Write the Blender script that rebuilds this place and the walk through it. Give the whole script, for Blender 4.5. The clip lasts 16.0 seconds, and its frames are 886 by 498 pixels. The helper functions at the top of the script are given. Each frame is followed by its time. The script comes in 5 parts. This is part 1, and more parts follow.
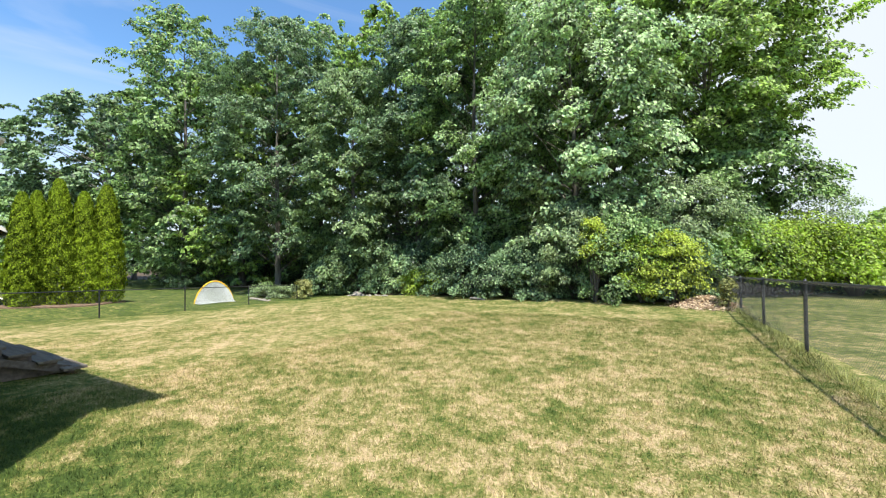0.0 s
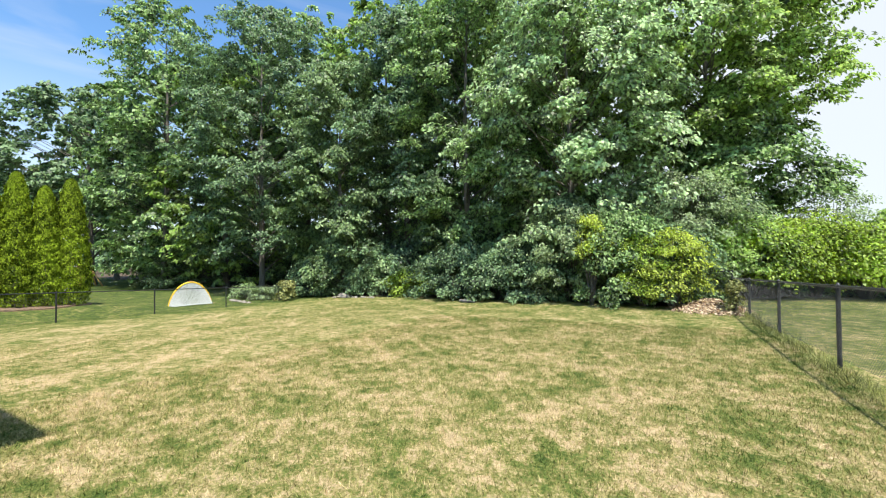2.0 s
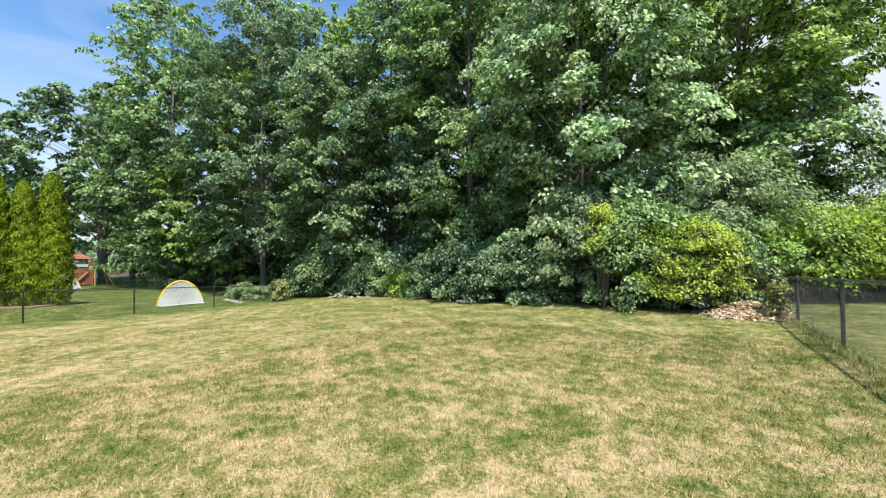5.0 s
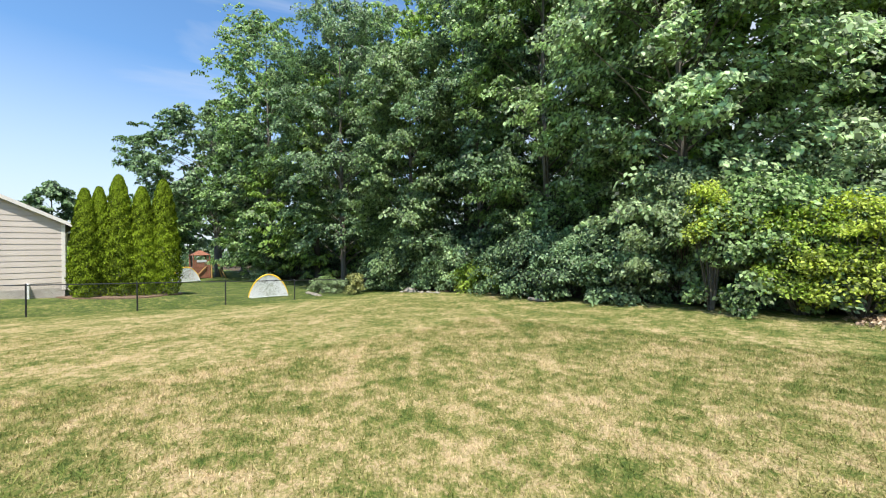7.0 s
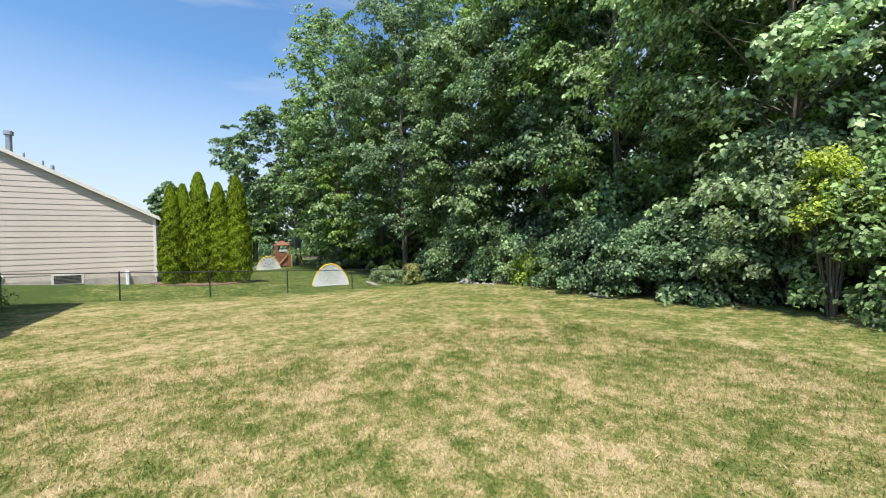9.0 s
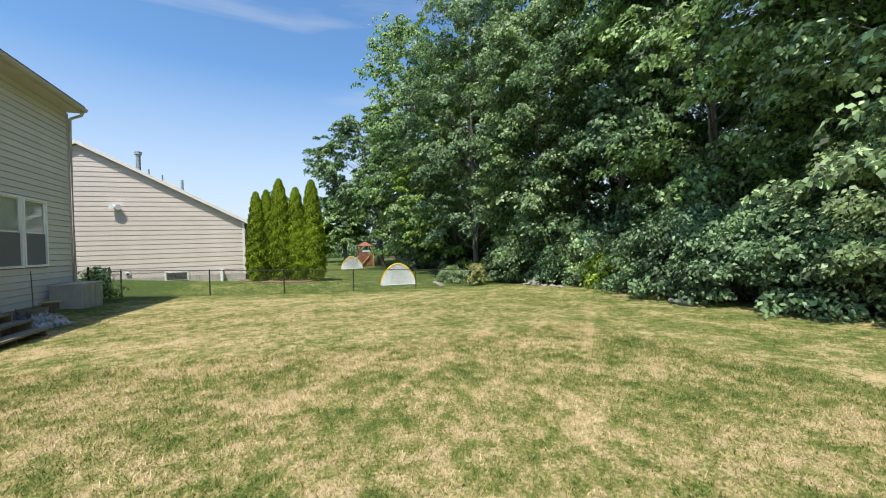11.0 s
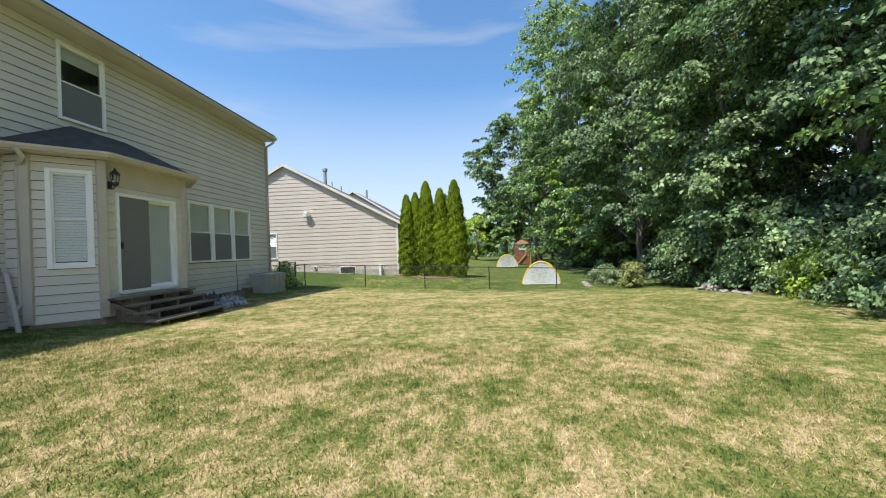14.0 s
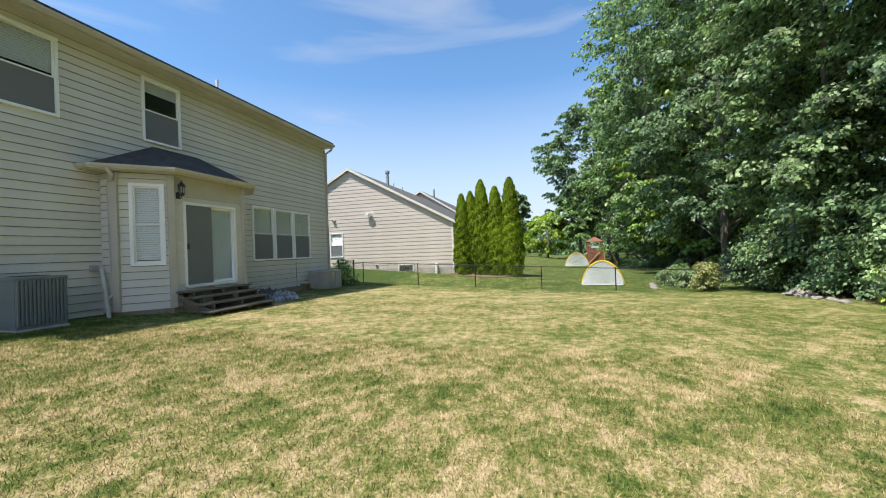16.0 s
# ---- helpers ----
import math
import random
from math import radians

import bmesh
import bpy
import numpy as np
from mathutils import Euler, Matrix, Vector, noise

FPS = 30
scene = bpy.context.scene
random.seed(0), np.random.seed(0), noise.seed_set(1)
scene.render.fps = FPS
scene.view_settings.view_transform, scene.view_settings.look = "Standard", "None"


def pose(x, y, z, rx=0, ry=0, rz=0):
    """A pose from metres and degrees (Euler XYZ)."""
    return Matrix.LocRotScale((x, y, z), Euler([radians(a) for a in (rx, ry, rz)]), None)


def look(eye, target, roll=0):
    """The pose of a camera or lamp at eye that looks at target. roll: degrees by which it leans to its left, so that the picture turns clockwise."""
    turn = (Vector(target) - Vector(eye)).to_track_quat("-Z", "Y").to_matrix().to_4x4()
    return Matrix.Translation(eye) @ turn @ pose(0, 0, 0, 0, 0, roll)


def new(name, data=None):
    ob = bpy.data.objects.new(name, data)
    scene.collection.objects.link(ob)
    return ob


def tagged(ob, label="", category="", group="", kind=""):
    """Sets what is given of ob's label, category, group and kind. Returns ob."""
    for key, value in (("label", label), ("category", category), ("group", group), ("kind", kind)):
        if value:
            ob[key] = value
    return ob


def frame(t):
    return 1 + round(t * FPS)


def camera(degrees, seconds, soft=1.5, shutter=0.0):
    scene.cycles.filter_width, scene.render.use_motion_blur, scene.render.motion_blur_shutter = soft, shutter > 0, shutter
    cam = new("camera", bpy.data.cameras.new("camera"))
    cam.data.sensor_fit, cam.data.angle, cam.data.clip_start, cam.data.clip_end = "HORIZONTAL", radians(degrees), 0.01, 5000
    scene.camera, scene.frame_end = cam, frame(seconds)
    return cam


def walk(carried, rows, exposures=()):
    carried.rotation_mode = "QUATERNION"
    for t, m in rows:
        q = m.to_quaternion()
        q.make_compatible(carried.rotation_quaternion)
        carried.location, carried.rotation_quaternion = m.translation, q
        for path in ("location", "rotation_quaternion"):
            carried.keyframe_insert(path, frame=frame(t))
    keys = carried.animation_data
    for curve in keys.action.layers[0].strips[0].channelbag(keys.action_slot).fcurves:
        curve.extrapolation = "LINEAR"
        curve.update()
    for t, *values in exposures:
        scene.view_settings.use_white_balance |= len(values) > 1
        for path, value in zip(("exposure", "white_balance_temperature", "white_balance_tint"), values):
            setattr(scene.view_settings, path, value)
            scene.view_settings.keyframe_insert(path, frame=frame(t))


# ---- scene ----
cam = camera(99.0, 16.0, soft=1.1)
PATH = [
    (0, (0.762, 0.675, 1.628), (-0.216, 2.419, 1.664), -0.6),
    (0.5, (0.729, 0.96, 1.616), (-0.245, 2.706, 1.65), -0.6),
    (1, (0.654, 1.187, 1.619), (-0.312, 2.938, 1.654), -0.6),
    (1.5, (0.581, 1.448, 1.612), (-0.38, 3.202, 1.645), -0.5),
    (2, (0.555, 1.709, 1.609), (-0.402, 3.466, 1.646), -0.5),
    (2.5, (0.567, 2.02, 1.596), (-0.386, 3.778, 1.631), -0.5),
    (3, (0.609, 2.365, 1.567), (-0.346, 4.122, 1.604), -0.5),
    (5.5, (0.687, 3.901, 1.418), (-0.438, 5.554, 1.451), -0.7),
    (6, (0.626, 4.212, 1.38), (-0.596, 5.794, 1.408), -0.8),
    (6.5, (0.574, 4.523, 1.38), (-0.743, 6.028, 1.407), -0.9),
    (7, (0.554, 4.83, 1.377), (-0.841, 6.263, 1.394), -1.1),
    (7.5, (0.536, 5.152, 1.38), (-0.929, 6.514, 1.393), -1.1),
    (8, (0.499, 5.461, 1.385), (-1.029, 6.751, 1.375), -1.2),
    (10.5, (0.411, 7.205, 1.34), (-1.399, 8.055, 1.32), -1.6),
    (11, (0.361, 7.515, 1.28), (-1.498, 8.251, 1.263), -1.8),
    (11.5, (0.284, 7.728, 1.244), (-1.617, 8.35, 1.232), -1.9),
    (12, (0.205, 7.992, 1.216), (-1.737, 8.469, 1.209), -2.0),
    (12.5, (0.134, 8.308, 1.231), (-1.842, 8.622, 1.23), -1.9),
    (13, (0.036, 8.587, 1.184), (-1.957, 8.753, 1.185), -2.2),
    (13.5, (-0.04, 8.924, 1.157), (-2.04, 8.945, 1.166), -2.2),
    (14, (-0.095, 9.244, 1.127), (-2.09, 9.111, 1.135), -2.2),
    (14.5, (-0.127, 9.588, 1.152), (-2.108, 9.314, 1.16), -2.1),
    (15, (-0.17, 9.901, 1.153), (-2.133, 9.522, 1.163), -2.2),
    (15.5, (-0.219, 10.222, 1.162), (-2.166, 9.766, 1.172), -2.2),
    (16, (-0.261, 10.518, 1.137), (-2.189, 9.986, 1.148), -2.2),
]
walk(cam, [(t, look(eye, target, roll)) for t, eye, target, roll in PATH], [(0.0, 0.92), (3.0, 0.89), (6.0, 0.81), (8.0, 0.77), (10.5, 0.60), (13.0, 0.66), (16.0, 0.69)])

# ---- world, sun and light ----
SUN = Vector((0.36, -0.29, 1.0)).normalized()
world = bpy.data.worlds.new("sky")
scene.world = world
world.use_nodes = True
wn, wl = world.node_tree.nodes, world.node_tree.links
wn.clear()
w_out = wn.new("ShaderNodeOutputWorld")
w_bg = wn.new("ShaderNodeBackground")
w_sky = wn.new("ShaderNodeTexSky")
w_sky.sky_type = "NISHITA"
w_sky.sun_disc = False
w_sky.sun_elevation = math.asin(SUN.z)
w_sky.sun_rotation = math.atan2(SUN.x, SUN.y)
w_sky.air_density, w_sky.dust_density, w_sky.ozone_density = 1.0, 0.6, 1.5
w_bg.inputs["Strength"].default_value = 0.145
w_co = wn.new("ShaderNodeTexCoord")
w_map = wn.new("ShaderNodeMapping")
w_map.inputs["Rotation"].default_value = (radians(28), radians(22), radians(20))
w_map.inputs["Scale"].default_value = (1.0, 1.7, 9.0)
w_noise = wn.new("ShaderNodeTexNoise")
w_noise.inputs["Scale"].default_value = 1.1
w_noise.inputs["Detail"].default_value = 7.0
w_noise.inputs["Distortion"].default_value = 0.5
w_ramp = wn.new("ShaderNodeValToRGB")
w_ramp.color_ramp.elements[0].position, w_ramp.color_ramp.elements[0].color = 0.50, (0, 0, 0, 1)
w_ramp.color_ramp.elements[1].position, w_ramp.color_ramp.elements[1].color = 0.95, (0.8, 0.8, 0.8, 1)
w_sep = wn.new("ShaderNodeSeparateXYZ")
w_low = wn.new("ShaderNodeMapRange")
for key, v in (("From Min", 0.02), ("From Max", 0.40), ("To Min", 0.92), ("To Max", 0.0)):
    w_low.inputs[key].default_value = v
w_max = wn.new("ShaderNodeMath")
w_max.operation = "MAXIMUM"
w_mix = wn.new("ShaderNodeMixRGB")
w_mix.inputs["Color2"].default_value = (3.4, 3.6, 3.9, 1)
wl.new(w_co.outputs["Generated"], w_map.inputs["Vector"])
wl.new(w_map.outputs["Vector"], w_noise.inputs["Vector"])
wl.new(w_noise.outputs["Fac"], w_ramp.inputs["Fac"])
wl.new(w_co.outputs["Generated"], w_sep.inputs["Vector"])
# the haze climbs higher towards the north-east
w_dot = wn.new("ShaderNodeVectorMath")
w_dot.operation = "DOT_PRODUCT"
w_dot.inputs[1].default_value = (0.62, 0.78, 0.0)
wl.new(w_co.outputs["Generated"], w_dot.inputs[0])
w_side = wn.new("ShaderNodeMapRange")
for key, v in (("From Min", 0.1), ("From Max", 1.0), ("To Min", 0.0), ("To Max", -0.5)):
    w_side.inputs[key].default_value = v
wl.new(w_dot.outputs["Value"], w_side.inputs["Value"])
w_lift = wn.new("ShaderNodeMath")
wl.new(w_sep.outputs["Z"], w_lift.inputs[0])
wl.new(w_side.outputs["Result"], w_lift.inputs[1])
wl.new(w_lift.outputs["Value"], w_low.inputs["Value"])
wl.new(w_ramp.outputs["Color"], w_max.inputs[0])
wl.new(w_low.outputs["Result"], w_max.inputs[1])
wl.new(w_max.outputs["Value"], w_mix.inputs["Fac"])
w_tint = wn.new("ShaderNodeMixRGB")
w_tint.blend_type = "MULTIPLY"
w_tint.inputs["Fac"].default_value, w_tint.inputs["Color2"].default_value = 1.0, (0.63, 0.85, 0.98, 1)
wl.new(w_sky.outputs["Color"], w_tint.inputs["Color1"])
wl.new(w_tint.outputs["Color"], w_mix.inputs["Color1"])
wl.new(w_mix.outputs["Color"], w_bg.inputs["Color"])
wl.new(w_bg.outputs["Background"], w_out.inputs["Surface"])

sun = new("sun", bpy.data.lights.new("sun", "SUN"))
sun.data.energy, sun.data.angle, sun.data.color = 4.25, radians(0.55), (1.0, 0.95, 0.86)
sun.matrix_world = look((30, -25, 80), Vector((30, -25, 80)) - SUN)


# ---- materials ----
def material(name, rough=0.8, metal=0.0):
    m = bpy.data.materials.new(name)
    m.use_nodes = True
    b = m.node_tree.nodes["Principled BSDF"]
    b.inputs["Roughness"].default_value, b.inputs["Metallic"].default_value = rough, metal
    return m, m.node_tree.nodes, m.node_tree.links, b


def noise_of(n, l, scale, detail=4.0, stretch=None):
    co = n.new("ShaderNodeTexCoord")
    t = n.new("ShaderNodeTexNoise")
    t.inputs["Scale"].default_value, t.inputs["Detail"].default_value = scale, detail
    if stretch:
        mp = n.new("ShaderNodeMapping")
        mp.inputs["Scale"].default_value = stretch
        l.new(co.outputs["Object"], mp.inputs["Vector"])
        l.new(mp.outputs["Vector"], t.inputs["Vector"])
    else:
        l.new(co.outputs["Object"], t.inputs["Vector"])
    return t


def ramp_of(n, l, fac, stops):
    r = n.new("ShaderNodeValToRGB")
    e = r.color_ramp.elements
    while len(e) < len(stops):
        e.new(0.5)
    for el, (p, c) in zip(e, stops):
        el.position, el.color = p, (*c, 1)
    l.new(fac, r.inputs["Fac"])
    return r


def surface(name, dark, light, scale=6.0, rough=0.8, metal=0.0, grain=40.0, bump=0.2, stretch=None, pieces=0.0):
    """A paint, wood or stone: two scales of colour variation and a fine relief; pieces: spread of brightness from piece to piece."""
    m, n, l, b = material(name, rough, metal)
    big, fine = noise_of(n, l, scale, 5, stretch), noise_of(n, l, grain, 3, stretch)
    add = n.new("ShaderNodeMath")
    add.operation = "MULTIPLY_ADD"
    l.new(fine.outputs["Fac"], add.inputs[0])
    add.inputs[1].default_value = 0.35
    l.new(big.outputs["Fac"], add.inputs[2])
    r = ramp_of(n, l, add.outputs["Value"], [(0.45, dark), (0.9, light)])
    colour = r.outputs["Color"]
    if pieces:
        info = n.new("ShaderNodeObjectInfo")
        mr = n.new("ShaderNodeMapRange")
        mr.inputs["To Min"].default_value, mr.inputs["To Max"].default_value = 1 - pieces, 1 + pieces
        l.new(info.outputs["Random"], mr.inputs["Value"])
        hs = n.new("ShaderNodeHueSaturation")
        l.new(mr.outputs["Result"], hs.inputs["Value"])
        l.new(colour, hs.inputs["Color"])
        colour = hs.outputs["Color"]
    l.new(colour, b.inputs["Base Color"])
    bp = n.new("ShaderNodeBump")
    bp.inputs["Strength"].default_value, bp.inputs["Distance"].default_value = bump, 0.01
    l.new(fine.outputs["Fac"], bp.inputs["Height"])
    l.new(bp.outputs["Normal"], b.inputs["Normal"])
    return m


def lawn_material(name, blades=False):
    m, n, l, b = material(name, 0.9)
    b.inputs["Specular IOR Level"].default_value = 0.15
    geo = n.new("ShaderNodeNewGeometry")

    def nz(scale, detail, dist=0.0):
        t = n.new("ShaderNodeTexNoise")
        t.inputs["Scale"].default_value, t.inputs["Detail"].default_value, t.inputs["Distortion"].default_value = scale, detail, dist
        l.new(flat.outputs["Vector"], t.inputs["Vector"])
        return t.outputs["Fac"]

    flat = n.new("ShaderNodeMapping")
    flat.inputs["Scale"].default_value = (1, 1, 0)
    l.new(geo.outputs["Position"], flat.inputs["Vector"])
    patch, mid, fine = nz(1.15, 4, 0.3), nz(6.0, 6, 0.3), nz(30.0, 6)
    # dry patches of a hand to a metre across, denser towards the path side of the yard
    a = n.new("ShaderNodeMath")
    a.operation = "MULTIPLY_ADD"
    l.new(mid, a.inputs[0])
    a.inputs[1].default_value = 0.95
    half = n.new("ShaderNodeMath")
    half.operation = "MULTIPLY"
    half.inputs[1].default_value = 0.75
    l.new(patch, half.inputs[0])
    l.new(half.outputs["Value"], a.inputs[2])
    a2 = n.new("ShaderNodeMath")
    a2.operation = "MULTIPLY_ADD"
    l.new(fine, a2.inputs[0])
    a2.inputs[1].default_value = 0.95
    l.new(a.outputs["Value"], a2.inputs[2])
    # mower tracks
    wv = n.new("ShaderNodeTexWave")
    wv.inputs["Scale"].default_value, wv.inputs["Distortion"].default_value, wv.inputs["Detail Scale"].default_value = 0.327, 0.35, 0.4
    wv.inputs["Phase Offset"].default_value = 3.61
    rot = n.new("ShaderNodeMapping")
    rot.inputs["Rotation"].default_value = (0, 0, radians(-47.2))
    l.new(flat.outputs["Vector"], rot.inputs["Vector"])
    l.new(rot.outputs["Vector"], wv.inputs["Vector"])
    a3 = n.new("ShaderNodeMath")
    a3.operation = "MULTIPLY_ADD"
    pw = n.new("ShaderNodeMath")
    pw.operation = "POWER"
    l.new(wv.outputs["Fac"], pw.inputs[0])
    pw.inputs[1].default_value = 9.0
    worn = n.new("ShaderNodeMapRange")
    worn.inputs["From Min"].default_value, worn.inputs["From Max"].default_value = 0.42, 0.66
    l.new(nz(0.3, 2), worn.inputs["Value"])
    pm = n.new("ShaderNodeMath")
    pm.operation = "MULTIPLY"
    l.new(pw.outputs["Value"], pm.inputs[0])
    l.new(worn.outputs["Result"], pm.inputs[1])
    l.new(pm.outputs["Value"], a3.inputs[0])
    a3.inputs[1].default_value = 0.15
    l.new(a2.outputs["Value"], a3.inputs[2])
    # watered strip along the house and fences stays green
    sep = n.new("ShaderNodeSeparateXYZ")
    l.new(geo.outputs["Position"], sep.inputs["Vector"])

    def strip(axis, lo, hi, amount):
        mr = n.new("ShaderNodeMapRange")
        mr.inputs["From Min"].default_value, mr.inputs["From Max"].default_value = lo, hi
        mr.inputs["To Min"].default_value, mr.inputs["To Max"].default_value = amount, 0.0
        l.new(sep.outputs[axis], mr.inputs["Value"])
        return mr.outputs["Result"]

    cur = a3.outputs["Value"]
    for axis, lo, hi, amount in (("Y", 1.8, 3.2, 0.26), ("X", 3.2, 1.6, 0.07), ("X", -18.5, -15.5, 0.22), ("Y", 17.0, 8.5, 0.09)):
        s = n.new("ShaderNodeMath")
        s.operation = "SUBTRACT"
        l.new(cur, s.inputs[0])
        l.new(strip(axis, lo, hi, amount), s.inputs[1])
        cur = s.outputs["Value"]
    unit = n.new("ShaderNodeMapRange")
    unit.inputs["From Min"].default_value, unit.inputs["From Max"].default_value = 0.96, 1.68
    l.new(cur, unit.inputs["Value"])
    r = ramp_of(n, l, unit.outputs["Result"], [(0.06, (0.058, 0.092, 0.020)), (0.24, (0.112, 0.148, 0.032)), (0.44, (0.205, 0.20, 0.064)), (0.58, (0.32, 0.275, 0.115)), (0.80, (0.49, 0.375, 0.215))])
    colour = r.outputs["Color"]
    if blades:
        mr = n.new("ShaderNodeMapRange")
        mr.inputs["To Min"].default_value, mr.inputs["To Max"].default_value = 0.6, 1.6
        l.new(geo.outputs["Random Per Island"], mr.inputs["Value"])
        hs = n.new("ShaderNodeHueSaturation")
        l.new(mr.outputs["Result"], hs.inputs["Value"])
        l.new(colour, hs.inputs["Color"])
        colour = hs.outputs["Color"]
    # leaf litter instead of turf under the trees
    edge = n.new("ShaderNodeVectorMath")
    edge.operation = "DOT_PRODUCT"
    edge.inputs[1].default_value = (0.113, 1.0, 0.0)
    l.new(geo.outputs["Position"], edge.inputs[0])
    wob = n.new("ShaderNodeMath")
    wob.operation = "MULTIPLY_ADD"
    l.new(mid, wob.inputs[0])
    wob.inputs[1].default_value = 0.9
    l.new(edge.outputs["Value"], wob.inputs[2])
    under = n.new("ShaderNodeMapRange")
    under.inputs["From Min"].default_value, under.inputs["From Max"].default_value = 17.6, 17.95
    l.new(wob.outputs["Value"], under.inputs["Value"])
    here = n.new("ShaderNodeMapRange")
    here.inputs["From Min"].default_value, here.inputs["From Max"].default_value = 3.0, 2.6
    l.new(sep.outputs["X"], here.inputs["Value"])
    both = n.new("ShaderNodeMath")
    both.operation = "MULTIPLY"
    l.new(under.outputs["Result"], both.inputs[0])
    l.new(here.outputs["Result"], both.inputs[1])
    litter = ramp_of(n, l, fine, [(0.35, (0.045, 0.034, 0.022)), (0.65, (0.16, 0.12, 0.08))])
    mixed = n.new("ShaderNodeMixRGB")
    l.new(both.outputs["Value"], mixed.inputs["Fac"])
    l.new(colour, mixed.inputs["Color1"])
    l.new(litter.outputs["Color"], mixed.inputs["Color2"])
    l.new(mixed.outputs["Color"], b.inputs["Base Color"])
    if not blades:
        rough = nz(60.0, 5)
        bp = n.new("ShaderNodeBump")
        bp.inputs["Strength"].default_value, bp.inputs["Distance"].default_value = 0.9, 0.03
        l.new(rough, bp.inputs["Height"])
        l.new(bp.outputs["Normal"], b.inputs["Normal"])
    return m


def leaf_material(name, dark, light, glow=0.35, gloss=0.48, sheen=0.38):
    """Leaves: colour from leaf to leaf and in broad drifts, some light passing through."""
    m, n, l, b = material(name, gloss)
    b.inputs["Specular IOR Level"].default_value = sheen
    geo = n.new("ShaderNodeNewGeometry")
    big = n.new("ShaderNodeTexNoise")
    big.inputs["Scale"].default_value, big.inputs["Detail"].default_value = 0.55, 3
    l.new(geo.outputs["Position"], big.inputs["Vector"])
    mx = n.new("ShaderNodeMath")
    mx.operation = "MULTIPLY_ADD"
    l.new(geo.outputs["Random Per Island"], mx.inputs[0])
    mx.inputs[1].default_value = 0.75
    l.new(big.outputs["Fac"], mx.inputs[2])
    bright = tuple(min(0.7, c * q) for c, q in zip(light, (1.32, 1.4, 1.35)))
    r = ramp_of(n, l, mx.outputs["Value"], [(0.42, tuple(c * 0.42 for c in dark)), (0.8, tuple((a + b) * 0.5 for a, b in zip(dark, light))), (1.0, bright)])
    l.new(r.outputs["Color"], b.inputs["Base Color"])
    tr = n.new("ShaderNodeBsdfTranslucent")
    hs = n.new("ShaderNodeHueSaturation")
    hs.inputs["Saturation"].default_value, hs.inputs["Value"].default_value = 1.12, 1.4
    l.new(r.outputs["Color"], hs.inputs["Color"])
    l.new(hs.outputs["Color"], tr.inputs["Color"])
    mix = n.new("ShaderNodeMixShader")
    mix.inputs["Fac"].default_value = glow
    l.new(b.outputs["BSDF"], mix.inputs[1])
    l.new(tr.outputs["BSDF"], mix.inputs[2])
    l.new(mix.outputs["Shader"], n["Material Output"].inputs["Surface"])
    return m


def glass_material(name, tint):
    m, n, l, b = material(name, 0.03)
    b.inputs["Base Color"].default_value = (*tint, 1)
    b.inputs["Transmission Weight"].default_value = 1.0
    b.inputs["IOR"].default_value = 1.45
    return m


M_LAWN = lawn_material("lawn")
M_BLADE = lawn_material("grass_blades", True)
M_SIDING = surface("sage_siding_paint", (0.595, 0.58, 0.54), (0.67, 0.655, 0.61), 1.5, 0.75, bump=0.15, pieces=0.04)
M_SIDING2 = surface("tan_siding_paint", (0.53, 0.465, 0.415), (0.60, 0.53, 0.475), 1.2, 0.75, bump=0.1, pieces=0.03)
# dark brown backing that paints the shadow lines between siding boards
M_LAPSHADE = surface("lap_shadow_brown", (0.085, 0.072, 0.06), (0.13, 0.11, 0.09), 3.0, 0.95)
M_TRIM = surface("sage_trim_paint", (0.46, 0.43, 0.38), (0.53, 0.50, 0.445), 2.0, 0.6)
M_WHITE = surface("white_vinyl", (0.83, 0.85, 0.87), (0.89, 0.91, 0.93), 3.0, 0.4, bump=0.05)
M_CREAM = surface("cream_trim_paint", (0.70, 0.66, 0.60), (0.78, 0.74, 0.68), 3.0, 0.5, bump=0.05)
M_SHINGLE = surface("charcoal_shingle", (0.035, 0.035, 0.037), (0.075, 0.073, 0.072), 5.0, 0.95, grain=90, bump=0.6)
M_SHINGLE2 = surface("grey_brown_shingle", (0.075, 0.07, 0.065), (0.13, 0.12, 0.11), 5.0, 0.95, grain=90, bump=0.6)
M_CONCRETE = surface("concrete", (0.33, 0.30, 0.27), (0.48, 0.45, 0.41), 3.0, 0.95, bump=0.5)
M_FOOT = surface("earth_stained_concrete", (0.17, 0.135, 0.10), (0.36, 0.31, 0.25), 4.0, 0.95, bump=0.6)
M_WOOD = surface("weathered_grey_wood", (0.12, 0.10, 0.075), (0.25, 0.215, 0.17), 2.5, 0.9, grain=25, bump=0.5, stretch=(0.6, 8, 8), pieces=0.15)
M_CEDAR = surface("red_stained_cedar", (0.20, 0.075, 0.045), (0.33, 0.14, 0.085), 3.0, 0.8)
M_PINE = surface("yellow_pine_beam", (0.42, 0.25, 0.08), (0.58, 0.36, 0.13), 3.0, 0.7)
M_BLACK = surface("black_coated_steel", (0.012, 0.013, 0.015), (0.035, 0.036, 0.04), 8.0, 0.4, bump=0.1)
M_WIRE = surface("dark_vinyl_wire", (0.035, 0.037, 0.04), (0.07, 0.072, 0.075), 8.0, 0.5)
M_GALV = surface("galvanised_steel", (0.38, 0.40, 0.42), (0.55, 0.57, 0.58), 6.0, 0.4, 0.7)
M_ACPAINT = surface("blue_grey_enamel", (0.15, 0.18, 0.205), (0.21, 0.24, 0.265), 3.0, 0.45, bump=0.05)
